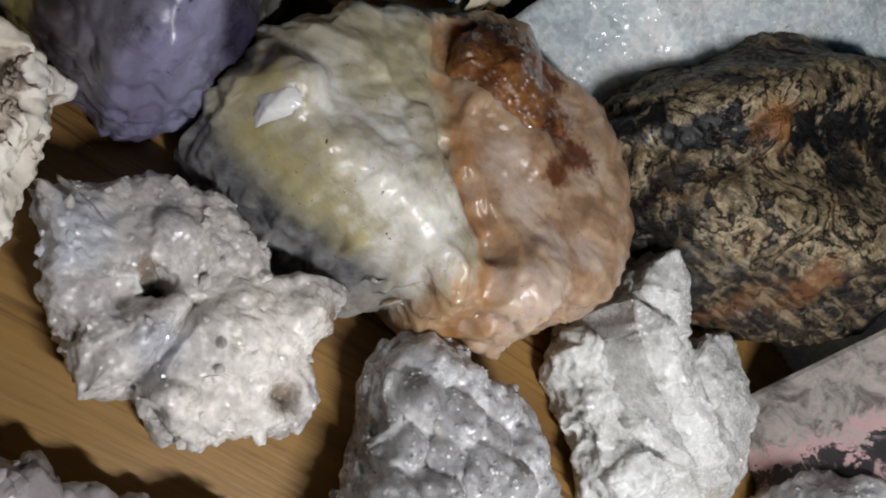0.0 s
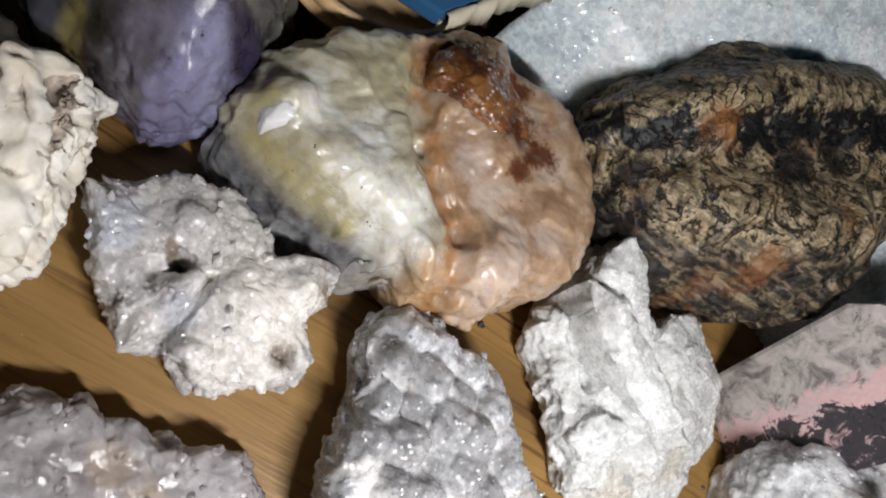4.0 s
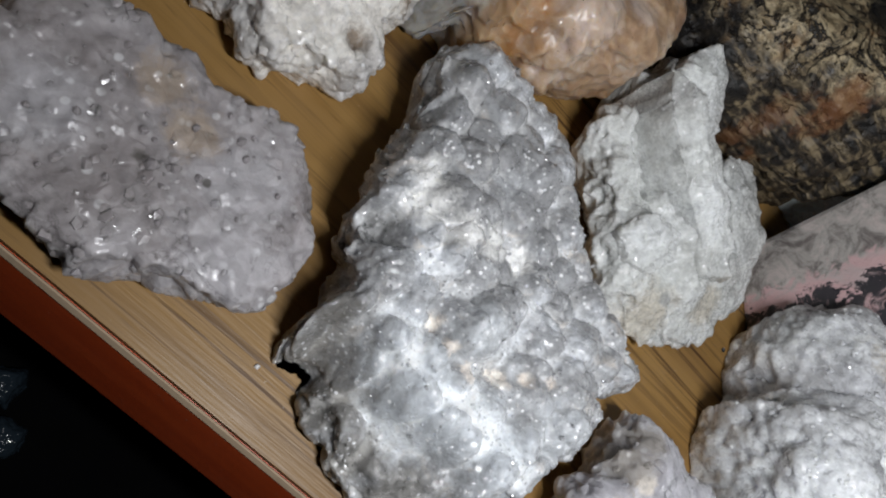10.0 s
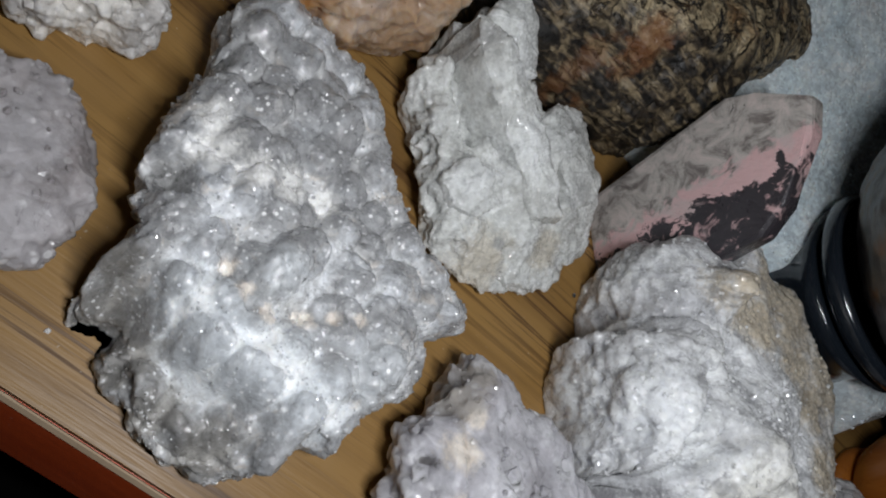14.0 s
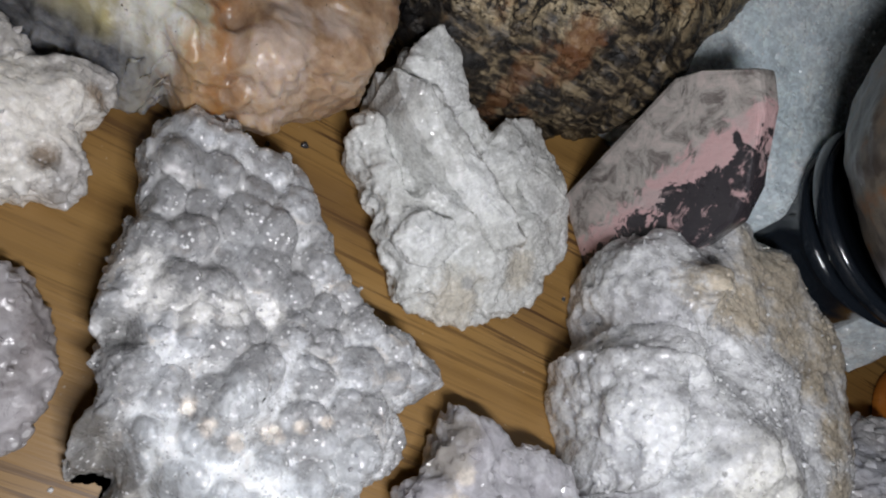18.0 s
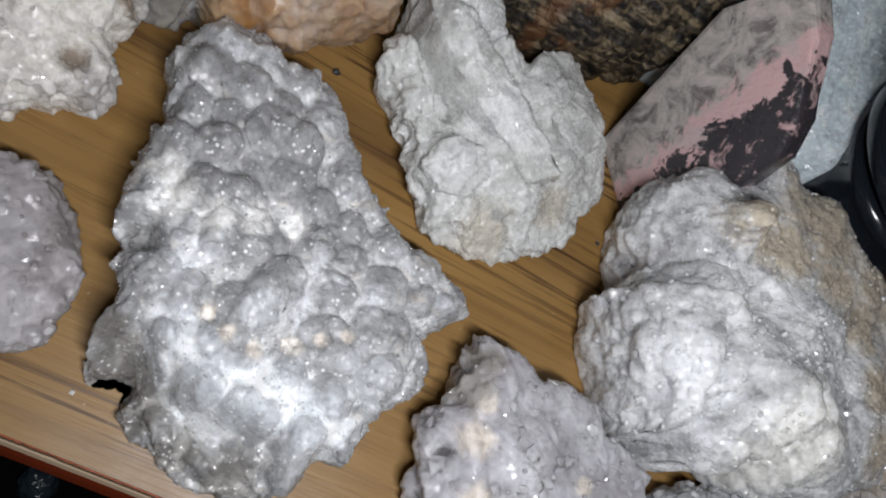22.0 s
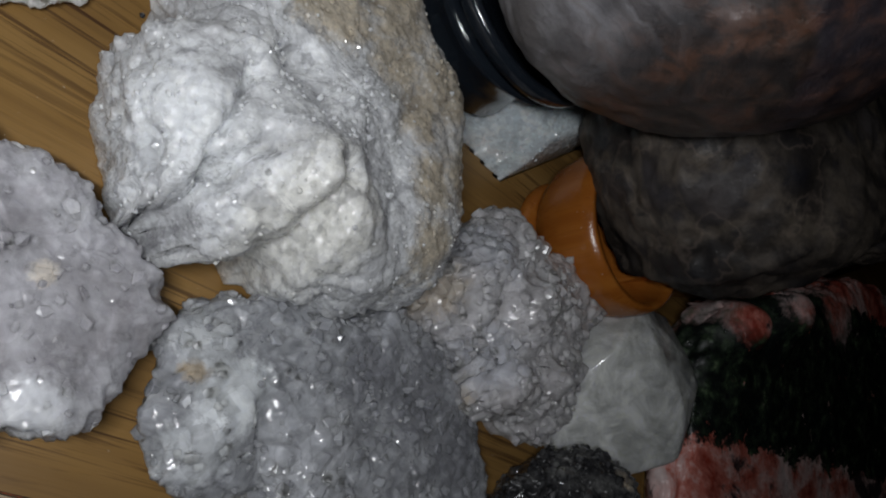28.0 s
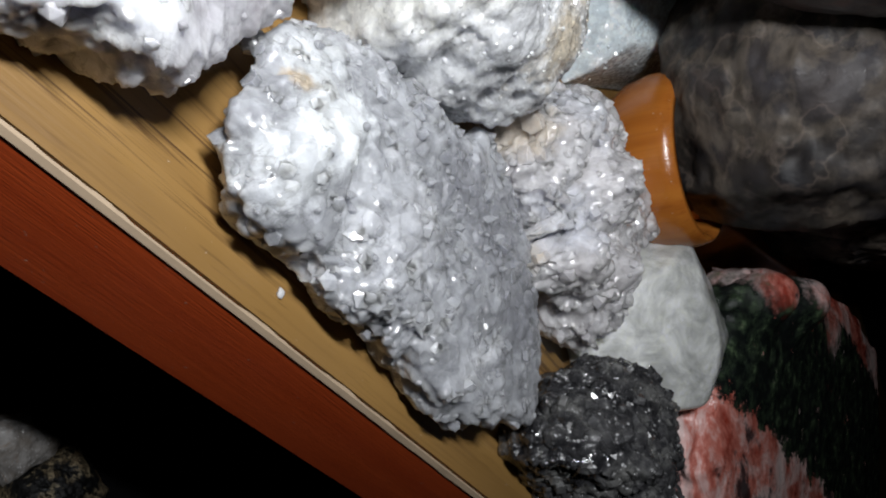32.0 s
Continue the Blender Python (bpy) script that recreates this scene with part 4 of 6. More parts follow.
PINK = pink_stone("pink stone with black dendrites", (0.52, 0.44, 0.43), (0.64, 0.42, 0.42), (0.018, 0.02, 0.026),
                  (lambda k: k.ramp(k.math("ADD", k.axis((0.5755, -0.8178, 0.15), 0.0065, 0.006), k.math("MULTIPLY", k.math("SUBTRACT", k.noise(0.010, 9, 0.74, 0.5), 0.5), 3.4)), (0.48, 0.0), (0.53, 1.0)),), (0.40, 0.39, 0.36))


# ---- the shelf and what closes the place ----
def box(x0, x1, y0, y1, z0, z1, bevel=0.0):
    bm = bmesh.new()
    bmesh.ops.create_cube(bm, size=1, matrix=Matrix.Translation(((x0 + x1) / 2, (y0 + y1) / 2, (z0 + z1) / 2)) @ Matrix.Diagonal((x1 - x0, y1 - y0, z1 - z0, 1)))
    if bevel:
        bmesh.ops.bevel(bm, geom=list(bm.edges), offset=bevel, segments=2, profile=0.6, affect="EDGES")
    return bm


def front_band(x0, x1):
    """The edge band: a thin strip that leans out a little towards its foot."""
    bm = bmesh.new()
    prof = [(0.0006, -0.0016), (-0.0007, -0.0018), (-0.0045, -0.0345), (-0.0035, -0.0358), (0.0006, -0.0358)]
    rows = [[bm.verts.new((x, y, z)) for y, z in prof] for x in (x0, x1)]
    n = len(prof)
    for k in range(n):
        bm.faces.new((rows[0][k], rows[0][(k + 1) % n], rows[1][(k + 1) % n], rows[1][k]))
    bm.faces.new(rows[0])
    bm.faces.new(rows[1][::-1])
    return bm


def chipped_line(x0, x1, step):
    """The worn, chipped arris where the laminate meets the edge band."""
    xs = np.arange(x0, x1, step)
    p = np.stack([xs, xs * 0, xs * 0], 1)
    a = 0.0008 * fbm(p, 0.014, 5, 5) - 0.0002
    b = 0.0005 * fbm(p, 0.008, 9, 5)
    verts, faces = [], []
    for k, x in enumerate(xs):
        d, e = max(0.0001, a[k]), max(0.0001, b[k])
        verts += [(x, d, 0.00025), (x, -0.0002, 0.0001), (x, -0.00086, -0.0010 - 0.9 * e), (x, 0.001, -0.004)]
    for k in range(len(xs) - 1):
        o = 4 * k
        for j in range(4):
            faces.append((o + j, o + (j + 1) % 4, o + 4 + (j + 1) % 4, o + 4 + j))
    return mesh_of("chipped_arris", verts, faces, False)


shelf = tagged(new("shelf"), "oak-look laminate shelf board with a red-brown front edge", "shelf", kind="structure")
part("board", from_bm("board", box(-0.7, 0.3715, 0.0008, 0.42, -0.030, 0)), LAMINATE, shelf)
part("board", from_bm("board", box(0.3722, 1.5, 0.0008, 0.42, -0.030, 0)), LAMINATE, shelf)
part("edge_band", from_bm("edge_band", front_band(-0.7, 1.5)), RED_EDGE, shelf, "red-brown glossy edge band")
part("chipped_arris", chipped_line(-0.25, 0.75, 0.0006), CHIPPED, shelf, "pale chipped line along the board's front")
lower = tagged(new("lower_shelf"), "board of the shelf below, shade put into its near-black colour", "shelf", kind="structure")
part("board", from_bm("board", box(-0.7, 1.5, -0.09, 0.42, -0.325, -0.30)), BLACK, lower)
# unseen room shell, coloured near black like the unlit board
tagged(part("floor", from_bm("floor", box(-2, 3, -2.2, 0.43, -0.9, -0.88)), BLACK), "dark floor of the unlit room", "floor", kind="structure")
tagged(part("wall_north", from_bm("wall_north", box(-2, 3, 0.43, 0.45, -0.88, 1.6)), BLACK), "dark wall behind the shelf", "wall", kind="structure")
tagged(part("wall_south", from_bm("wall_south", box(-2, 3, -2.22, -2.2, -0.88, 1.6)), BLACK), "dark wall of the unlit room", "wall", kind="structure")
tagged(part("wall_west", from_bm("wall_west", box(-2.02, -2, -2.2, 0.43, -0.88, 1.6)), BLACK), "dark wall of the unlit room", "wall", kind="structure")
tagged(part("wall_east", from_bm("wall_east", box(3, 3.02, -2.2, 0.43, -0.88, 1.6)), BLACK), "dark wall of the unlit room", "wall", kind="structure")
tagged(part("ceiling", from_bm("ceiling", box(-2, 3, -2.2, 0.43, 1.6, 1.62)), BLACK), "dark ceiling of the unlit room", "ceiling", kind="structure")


# ---- the stones in front, from one end of the shelf to the other ----
def crystal_mesh(kind, seed):
    """One quartz crystal, 1 long: a six-sided prism with an uneven point."""
    rng = random.Random(seed)
    bm = bmesh.new()
    tall = (0.55, 0.25, 0.7)[kind]
    low, mid = [], []
    for k in range(6):
        a = k * math.pi / 3 + rng.uniform(-0.12, 0.12)
        r = 0.38 * rng.uniform(0.8, 1.15)
        low.append(bm.verts.new((r * math.cos(a), r * math.sin(a), -0.35)))
        mid.append(bm.verts.new((r * 0.97 * math.cos(a), r * 0.97 * math.sin(a), tall * rng.uniform(0.8, 1.1))))
    tip = bm.verts.new((rng.uniform(-0.15, 0.15), rng.uniform(-0.15, 0.15), tall + 0.35))
    for k in range(6):
        bm.faces.new((low[k], low[(k + 1) % 6], mid[(k + 1) % 6], mid[k]))
        bm.faces.new((mid[k], mid[(k + 1) % 6], tip))
    bm.faces.new(low[::-1])
    return from_bm("crystal", bm)


CRYSTALS = [crystal_mesh(k % 3, 40 + k) for k in range(6)]


def set_crystals(ob, count, smallest, largest, seed, material, spread=0.9, name="crystal"):
    """Single crystals grown on the upper side of a stone, each a part of it."""
    rng = random.Random(seed)
    me = ob.data
    n = len(me.vertices)
    meshes = []
    for c in CRYSTALS:
        m = c.copy()
        m.materials.append(material)
        meshes.append(m)
    made = 0
    while made < count:
        v = me.vertices[rng.randrange(1, n)]
        if v.normal.z < 0.5 or v.co.z < 0.007 or rng.random() > spread:
            continue
        size = smallest + (largest - smallest) * rng.random() ** 2
        way = (v.normal + Vector((rng.uniform(-0.5, 0.5), rng.uniform(-0.5, 0.5), rng.uniform(-0.1, 0.4)))).normalized()
        c = new(name, meshes[rng.randrange(len(meshes))])
        c.parent = ob
        c.matrix_local = Matrix.LocRotScale(v.co - way * size * 0.35, way.to_track_quat("Z", "X") @ Euler((0, 0, rng.uniform(0, 6))).to_quaternion(), Vector((size, size, size * rng.uniform(0.8, 1.3))))
        made += 1


def crystal_coat(ob, count, smallest, largest, seed, material, bare=(), lowest=0.004, lean=0.45, rise=1.0, name="crystal_coat"):
    """The small crystals that cover a stone, too many to count: one part of their own."""
    rng = np.random.default_rng(seed)
    me = ob.data
    n = len(me.vertices)
    co, no = np.zeros(n * 3), np.zeros(n * 3)
    me.vertices.foreach_get("co", co)
    me.vertices.foreach_get("normal", no)
    co, no = co.reshape(-1, 3), no.reshape(-1, 3)
    weight = np.hypot(co[:, 0], co[:, 1]) * (no[:, 2] > 0.02) * (co[:, 2] > lowest)
    for x, y, r in bare:
        weight = weight * (np.hypot(co[:, 0] - x, co[:, 1] - y) > r)
    pick = rng.choice(n, count, p=weight / weight.sum())
    size = smallest + (largest - smallest) * rng.random(count) ** 2.2
    up = no[pick] + rng.normal(0, lean, (count, 3))
    up /= np.linalg.norm(up, axis=1, keepdims=True)
    side = np.cross(up, rng.normal(0, 1, (count, 3)))
    side /= np.linalg.norm(side, axis=1, keepdims=True)
    third = np.cross(up, side)
    verts, faces = [], []
    a = np.arange(6) * np.pi / 3
    for j in range(count):
        r = 0.42 * size[j] * rng.uniform(0.8, 1.2, 6)
        ring = co[pick[j]] + (np.cos(a) * r)[:, None] * side[j] + (np.sin(a) * r)[:, None] * third[j]
        h = rise * size[j] * rng.uniform(-0.05, 0.12) + size[j] * rng.uniform(-0.06, 0.06, 6)
        tip = co[pick[j]] + up[j] * rise * size[j] * rng.uniform(0.18, 0.42) + side[j] * size[j] * rng.uniform(-0.15, 0.15) + third[j] * size[j] * rng.uniform(-0.15, 0.15)
        o = len(verts)
        verts += (ring - up[j] * size[j] * 0.4).tolist() + (ring + h[:, None] * up[j]).tolist() + [tip.tolist()]
        for k in range(6):
            q = (k + 1) % 6
            faces += [(o + k, o + q, o + 6 + q, o + 6 + k), (o + 6 + k, o + 6 + q, o + 12)]
        faces.append((o + 5, o + 4, o + 3, o + 2, o + 1, o))
    c = part(name, mesh_of(name, verts, faces, False), material, ob)
    return tagged(c, "sparkling coat of tiny quartz crystals", kind="stuff")


def hull_stone(name, label, middle, points, material, bevel, group="mineral specimens on the shelf", base=0.0, wave=0.0006):
    """A stone with broad flat faces: the hull of a few corners, its edges rounded and a little wavy."""
    bm = bmesh.new()
    for p in points:
        bm.verts.new(p)
    res = bmesh.ops.convex_hull(bm, input=list(bm.verts))
    bmesh.ops.delete(bm, geom=[v for v in res["geom_interior"] if isinstance(v, bmesh.types.BMVert)], context="VERTS")
    bmesh.ops.dissolve_limit(bm, angle_limit=0.12, verts=list(bm.verts), edges=list(bm.edges))
    bmesh.ops.bevel(bm, geom=list(bm.edges), offset=bevel, segments=3, profile=0.55, affect="EDGES", clamp_overlap=True)
    bmesh.ops.triangulate(bm, faces=list(bm.faces))
    bmesh.ops.subdivide_edges(bm, edges=list(bm.edges), cuts=3, use_grid_fill=True)
    for v in bm.verts:
        v.co += Vector((1, 1, 1)) * wave * noise.noise(v.co * 160) if v.co.z > 0.001 else Vector()
    ob = new(name, from_bm(name, bm, wave > 0))
    ob.data.materials.append(material)
    ob.location = (*middle, base)
    return tagged(ob, label, "mineral specimen", group)


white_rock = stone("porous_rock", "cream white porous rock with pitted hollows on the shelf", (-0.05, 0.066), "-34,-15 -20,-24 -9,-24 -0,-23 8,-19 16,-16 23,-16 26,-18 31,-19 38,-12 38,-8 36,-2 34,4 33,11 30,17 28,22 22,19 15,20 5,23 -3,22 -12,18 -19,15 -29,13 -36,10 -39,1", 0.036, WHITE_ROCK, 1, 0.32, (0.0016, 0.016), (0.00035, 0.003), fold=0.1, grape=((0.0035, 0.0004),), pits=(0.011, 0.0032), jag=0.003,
      bumps=((0.0150, -0.0135, 0.0080, -0.0030), (0.0096, -0.0004, 0.0045, -0.0018), (0.0239, -0.0018, 0.0040, -0.0024), (0.0311, -0.0020, 0.0030, -0.0018), (0.0336, -0.0141, 0.0050, -0.0024), (0.0032, -0.0202, 0.0060, -0.0024), (-0.0074, -0.0068, 0.0060, -0.0018), (0.0311, 0.0128, 0.0040, 0.0040), (0.0271, -0.0186, 0.0030, -0.0018),),
      ridges=((0.0032, 0.0070, 0.0201, 0.0122, 0.0030, 0.0030), (0.0161, -0.0039, 0.0309, -0.0176, 0.0025, 0.0025), (0.0046, -0.0087, 0.0172, -0.0012, 0.0030, 0.0030), (0.0201, 0.0122, 0.0392, -0.0034, 0.0025, 0.0025), (-0.0035, 0.0056, 0.0046, -0.0087, 0.0030, 0.0025),))
quartz = stone("quartz_chunk", "cloudy grey clear quartz chunk behind the porous rock", (-0.08, 0.106), "-29,-15 -18,-28 -6,-30 7,-25 18,-21 24,-21 27,-16 26,-6 29,2 27,15 16,26 -4,24 -22,7", 0.042, CLEAR, 2, 0.45, (0.0042, 0.016), (0.0009, 0.005), druse=((0.008, 0.003),))
hull_stone("smoky_crystal", "golden brown smoky quartz crystal with glossy faces", (-0.033, 0.019), (
    (0.020, -0.015, 0.001), (0.022, -0.008, 0.004), (0.019, -0.010, 0.016), (0.017, 0.018, 0.003), (0.015, 0.015, 0.016), (0.006, 0.021, 0.003), (0.004, 0.014, 0.025), (-0.012, 0.020, 0.004), (-0.010, 0.012, 0.028), (-0.022, 0.010, 0.003), (-0.018, 0.002, 0.029), (-0.017, -0.012, 0.003),
    (-0.006, -0.020, 0.002), (0.006, -0.017, 0.015), (0.013, -0.021, 0.001), (0.012, 0.002, 0.026), (0.004, -0.006, 0.030), (-0.008, -0.008, 0.028), (-0.012, 0.002, 0.0), (0.01, 0.004, 0.0), (0.0, -0.012, 0.0)), SMOKY, 0.0007, wave=0.0)
violet = stone("chalcedony_lump", "violet grey polished chalcedony lump with a greenish spot", (-0.027, 0.124), "-23,-12 -22,-21 -17,-28 -10,-34 0,-34 9,-34 14,-36 20,-33 23,-27 26,-21 26,-15 26,-6 24,5 22,16 16,25 9,30 -1,39 -16,36 -26,21 -25,1", 0.042, VIOLET, 4, 0.42, (0.0016, 0.022), (0.0002, 0.005),
      bumps=((0.0168, -0.0241, 0.0090, 0.0040), (-0.0016, -0.0139, 0.0080, 0.0030), (-0.0029, -0.0336, 0.0060, -0.0030), (0.0243, -0.0202, 0.0040, -0.0020),),
      ridges=((-0.0024, -0.0251, 0.0155, -0.0169, 0.0060, 0.0050),))
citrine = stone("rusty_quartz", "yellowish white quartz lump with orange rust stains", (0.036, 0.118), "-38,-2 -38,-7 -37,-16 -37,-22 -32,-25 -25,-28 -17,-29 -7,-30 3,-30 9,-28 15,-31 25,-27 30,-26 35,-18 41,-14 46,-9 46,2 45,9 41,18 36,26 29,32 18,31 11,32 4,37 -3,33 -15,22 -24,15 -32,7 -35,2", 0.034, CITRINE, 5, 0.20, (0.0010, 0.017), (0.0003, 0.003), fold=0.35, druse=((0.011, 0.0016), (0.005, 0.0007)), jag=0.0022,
      bumps=((-0.0292, -0.0145, 0.0060, 0.0040), (0.0086, -0.0261, 0.0050, 0.0030), (-0.0020, -0.0164, 0.0090, 0.0030), (0.0139, 0.0052, 0.0060, 0.0030), (0.0249, -0.0187, 0.0080, 0.0030), (0.0023, 0.0094, 0.0070, 0.0030), (-0.0159, -0.0225, 0.0100, 0.0020), (0.0015, 0.0222, 0.0060, 0.0030),),
      ridges=((-0.0110, 0.0169, -0.0016, -0.0041, 0.0030, -0.0025), (-0.0008, -0.0055, 0.0161, -0.0172, 0.0025, -0.0025), (0.0161, -0.0172, 0.0206, -0.0325, 0.0025, -0.0020), (-0.0360, -0.0265, 0.0040, -0.0335, 0.0062, -0.0165),))
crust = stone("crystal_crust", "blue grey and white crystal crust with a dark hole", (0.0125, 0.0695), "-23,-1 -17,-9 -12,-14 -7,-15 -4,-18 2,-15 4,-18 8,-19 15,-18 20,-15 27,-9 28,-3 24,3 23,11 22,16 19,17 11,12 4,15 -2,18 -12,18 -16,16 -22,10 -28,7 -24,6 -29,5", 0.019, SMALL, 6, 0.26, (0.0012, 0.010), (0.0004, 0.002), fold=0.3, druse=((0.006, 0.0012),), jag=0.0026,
      bumps=((-0.0040, -0.0008, 0.0021, -0.0130), (-0.0010, -0.0060, 0.0045, 0.0030), (-0.0198, -0.0005, 0.0045, 0.0020), (0.0106, -0.0002, 0.0070, 0.0040), (0.0194, 0.0084, 0.0040, 0.0030), (-0.0061, 0.0071, 0.0050, 0.0030), (-0.0069, -0.0046, 0.0025, -0.0040), (0.0216, -0.0055, 0.0025, -0.0040), (0.0194, -0.0171, 0.0050, 0.0020), (0.0065, -0.0151, 0.0040, 0.0020), (-0.0055, -0.0143, 0.0040, 0.0015),),
      ridges=((0.0015, -0.0149, 0.0021, -0.0004, 0.0013, -0.0030),))
set_crystals(crust, 12, 0.0015, 0.0030, 12, SMALL_POINTS)
crystal_coat(crust, 130, 0.0008, 0.0036, 112, SMALL_POINTS, rise=0.5, lean=0.3, bare=((-0.0071, 0.0017, 0.002), (0.011, -0.002, 0.006)))
fossil = stone("fossil_rock", "large dark brown and black patterned rounded rock", (0.127, 0.18), "-55,-4 -58,-18 -59,-26 -58,-35 -52,-42 -45,-48 -39,-52 -27,-57 -13,-54 -6,-52 1,-48 10,-46 17,-40 19,-41 28,-33 27,-27 53,7 58,30 20,68 3,51 -7,35 -16,25 -30,18 -39,18 -50,9", 0.054, FOSSIL, 7, 0.58, (0.0030, 0.030), (0.0006, 0.004),
      bumps=((-0.0345, -0.0259, 0.0040, 0.0040),),
      ridges=((-0.0566, -0.0276, 0.0045, 0.0175, 0.0070, 0.0050), (-0.0554, -0.0436, 0.0097, -0.0019, 0.0070, -0.0030), (-0.0403, -0.0582, 0.0123, -0.0257, 0.0090, 0.0040), (-0.0339, -0.0738, 0.0082, -0.0516, 0.0040, -0.0040),))
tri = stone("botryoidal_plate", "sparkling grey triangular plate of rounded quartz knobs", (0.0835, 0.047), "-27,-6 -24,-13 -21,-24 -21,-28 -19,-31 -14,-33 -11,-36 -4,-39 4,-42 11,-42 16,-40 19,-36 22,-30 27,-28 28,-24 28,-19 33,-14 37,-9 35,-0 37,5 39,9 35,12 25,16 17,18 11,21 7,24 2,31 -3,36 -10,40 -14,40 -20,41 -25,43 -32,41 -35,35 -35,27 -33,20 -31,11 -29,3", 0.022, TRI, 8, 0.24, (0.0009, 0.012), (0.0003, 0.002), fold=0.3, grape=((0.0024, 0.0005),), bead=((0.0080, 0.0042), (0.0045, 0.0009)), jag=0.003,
      bumps=((-0.0154, 0.0059, 0.0055, 0.0040), (-0.0173, 0.0153, 0.0040, 0.0035), (-0.0251, 0.0105, 0.0040, 0.0030), (-0.0131, -0.0055, 0.0045, 0.0030), (0.0011, -0.0118, 0.0060, 0.0050), (-0.0071, -0.0239, 0.0050, 0.0035), (0.0172, -0.0032, 0.0055, 0.0030), (0.0057, 0.0008, 0.0045, 0.0030), (0.0199, -0.0253, 0.0050, 0.0040), (0.0020, -0.0279, 0.0050, 0.0035), (0.0258, -0.0106, 0.0050, 0.0035), (0.0097, -0.0229, 0.0050, 0.0030), (-0.0287, 0.0258, 0.0035, 0.0025), (-0.0169, 0.0263, 0.0040, 0.0025), (-0.0064, 0.0243, 0.0045, 0.0030), (-0.0228, -0.0072, 0.0036, -0.0060), (-0.0302, 0.0171, 0.0022, -0.0030), (-0.0170, -0.0015, 0.0030, -0.0040),),
      ridges=((-0.0132, -0.0313, 0.0085, -0.0380, 0.0080, -0.0100), (-0.0188, -0.0284, -0.0140, -0.0306, 0.0050, -0.0080), (-0.0085, -0.0136, -0.0001, -0.0179, 0.0016, -0.0025), (-0.0001, -0.0179, 0.0132, -0.0115, 0.0016, -0.0025), (-0.0268, -0.0029, -0.0170, -0.0015, 0.0020, 0.0020), (-0.0168, -0.0020, -0.0051, 0.0043, 0.0020, 0.0020),))
set_crystals(tri, 40, 0.0007, 0.0016, 13, TRI_POINTS)
crystal_coat(tri, 3200, 0.0004, 0.0009, 113, TRI_POINTS, lean=0.35)
spire = stone("spire_druse", "pale grey druse with a raised pointed blade", (0.113, 0.103), "-26,-4 -21,-9 -17,-13 -11,-21 -8,-26 -3,-32 3,-31 16,-26 28,-19 32,-13 32,-5 37,5 34,14 30,18 24,23 17,27 12,28 5,24 3,18 -5,21 -6,19 -10,23 -16,28 -20,32 -23,31 -27,23 -28,16 -30,13 -26,7 -28,3", 0.0165, SPIRE, 9, 0.26, (0.0014, 0.010), (0.0004, 0.002), fold=0.25, grape=((0.0052, 0.0009), (0.0022, 0.0004)), tilt=(-0.22, 0.22), jag=0.003,
      bumps=((-0.0057, -0.0177, 0.0060, 0.0060), (0.0026, -0.0252, 0.0050, 0.0035), (0.0110, -0.0218, 0.0040, 0.0025), (0.0127, 0.0127, 0.0060, 0.0040), (0.0229, 0.0011, 0.0050, 0.0030), (-0.0204, 0.0266, 0.0050, 0.0030), (-0.0064, -0.0297, 0.0040, 0.0020), (0.0136, -0.0197, 0.0015, -0.0040), (-0.0234, -0.0028, 0.0050, -0.0040),),
      ridges=((-0.0287, 0.0139, 0.0021, -0.0064, 0.0055, 0.0050), (-0.0162, 0.0072, 0.0143, -0.0124, 0.0060, 0.0055), (-0.0284, 0.0092, -0.0109, -0.0065, 0.0021, -0.0060), (-0.0079, 0.0162, 0.0177, -0.0072, 0.0014, -0.0050),))
def stone_piece(name, parent, points, material, bevel=0.0008, label="", rough=1.0):
    """A flat-faced piece that stands out of a stone."""
    bm = bmesh.new()
    for p in points:
        bm.verts.new(p)
        bm.verts.new((p[0] * 0.97, p[1] * 0.97, 0.004))
    bmesh.ops.convex_hull(bm, input=list(bm.verts))
    bmesh.ops.delete(bm, geom=[v for v in bm.verts if not v.link_faces], context="VERTS")
    bmesh.ops.dissolve_limit(bm, angle_limit=0.1, verts=list(bm.verts), edges=list(bm.edges))
    bmesh.ops.bevel(bm, geom=list(bm.edges), offset=bevel, segments=2, profile=0.6, affect="EDGES", clamp_overlap=True)
    bmesh.ops.triangulate(bm, faces=list(bm.faces))
    bmesh.ops.subdivide_edges(bm, edges=list(bm.edges), cuts=5, use_grid_fill=True)
    for v in bm.verts:
        v.co += (v.normal if v.normal.length > 0.1 else Vector((0, 0, 1))) * rough * (0.0012 * noise.noise(v.co * 220) + 0.0006 * noise.noise(v.co * 700) + 0.0003 * noise.noise(v.co * 1500))
    return part(name, from_bm(name, bm, True), material, parent, label)


blade = stone_piece("blade", spire, ((-0.0284, 0.0091, 0.0310), (-0.0211, 0.0067, 0.0340), (-0.0119, 0.0046, 0.0320), (-0.0002, -0.0003, 0.0290), (0.0099, -0.0035, 0.0250), (0.0197, -0.0067, 0.0190), (0.0136, -0.0116, 0.0190), (0.0031, -0.0099, 0.0230), (-0.0073, -0.0064, 0.0260), (-0.0157, -0.0025, 0.0280), (-0.0238, 0.0037, 0.0290), (-0.0112, -0.0013, 0.0320), (0.0014, -0.0060, 0.0280)), SPIRE, label="flat pointed blade of pale druse")
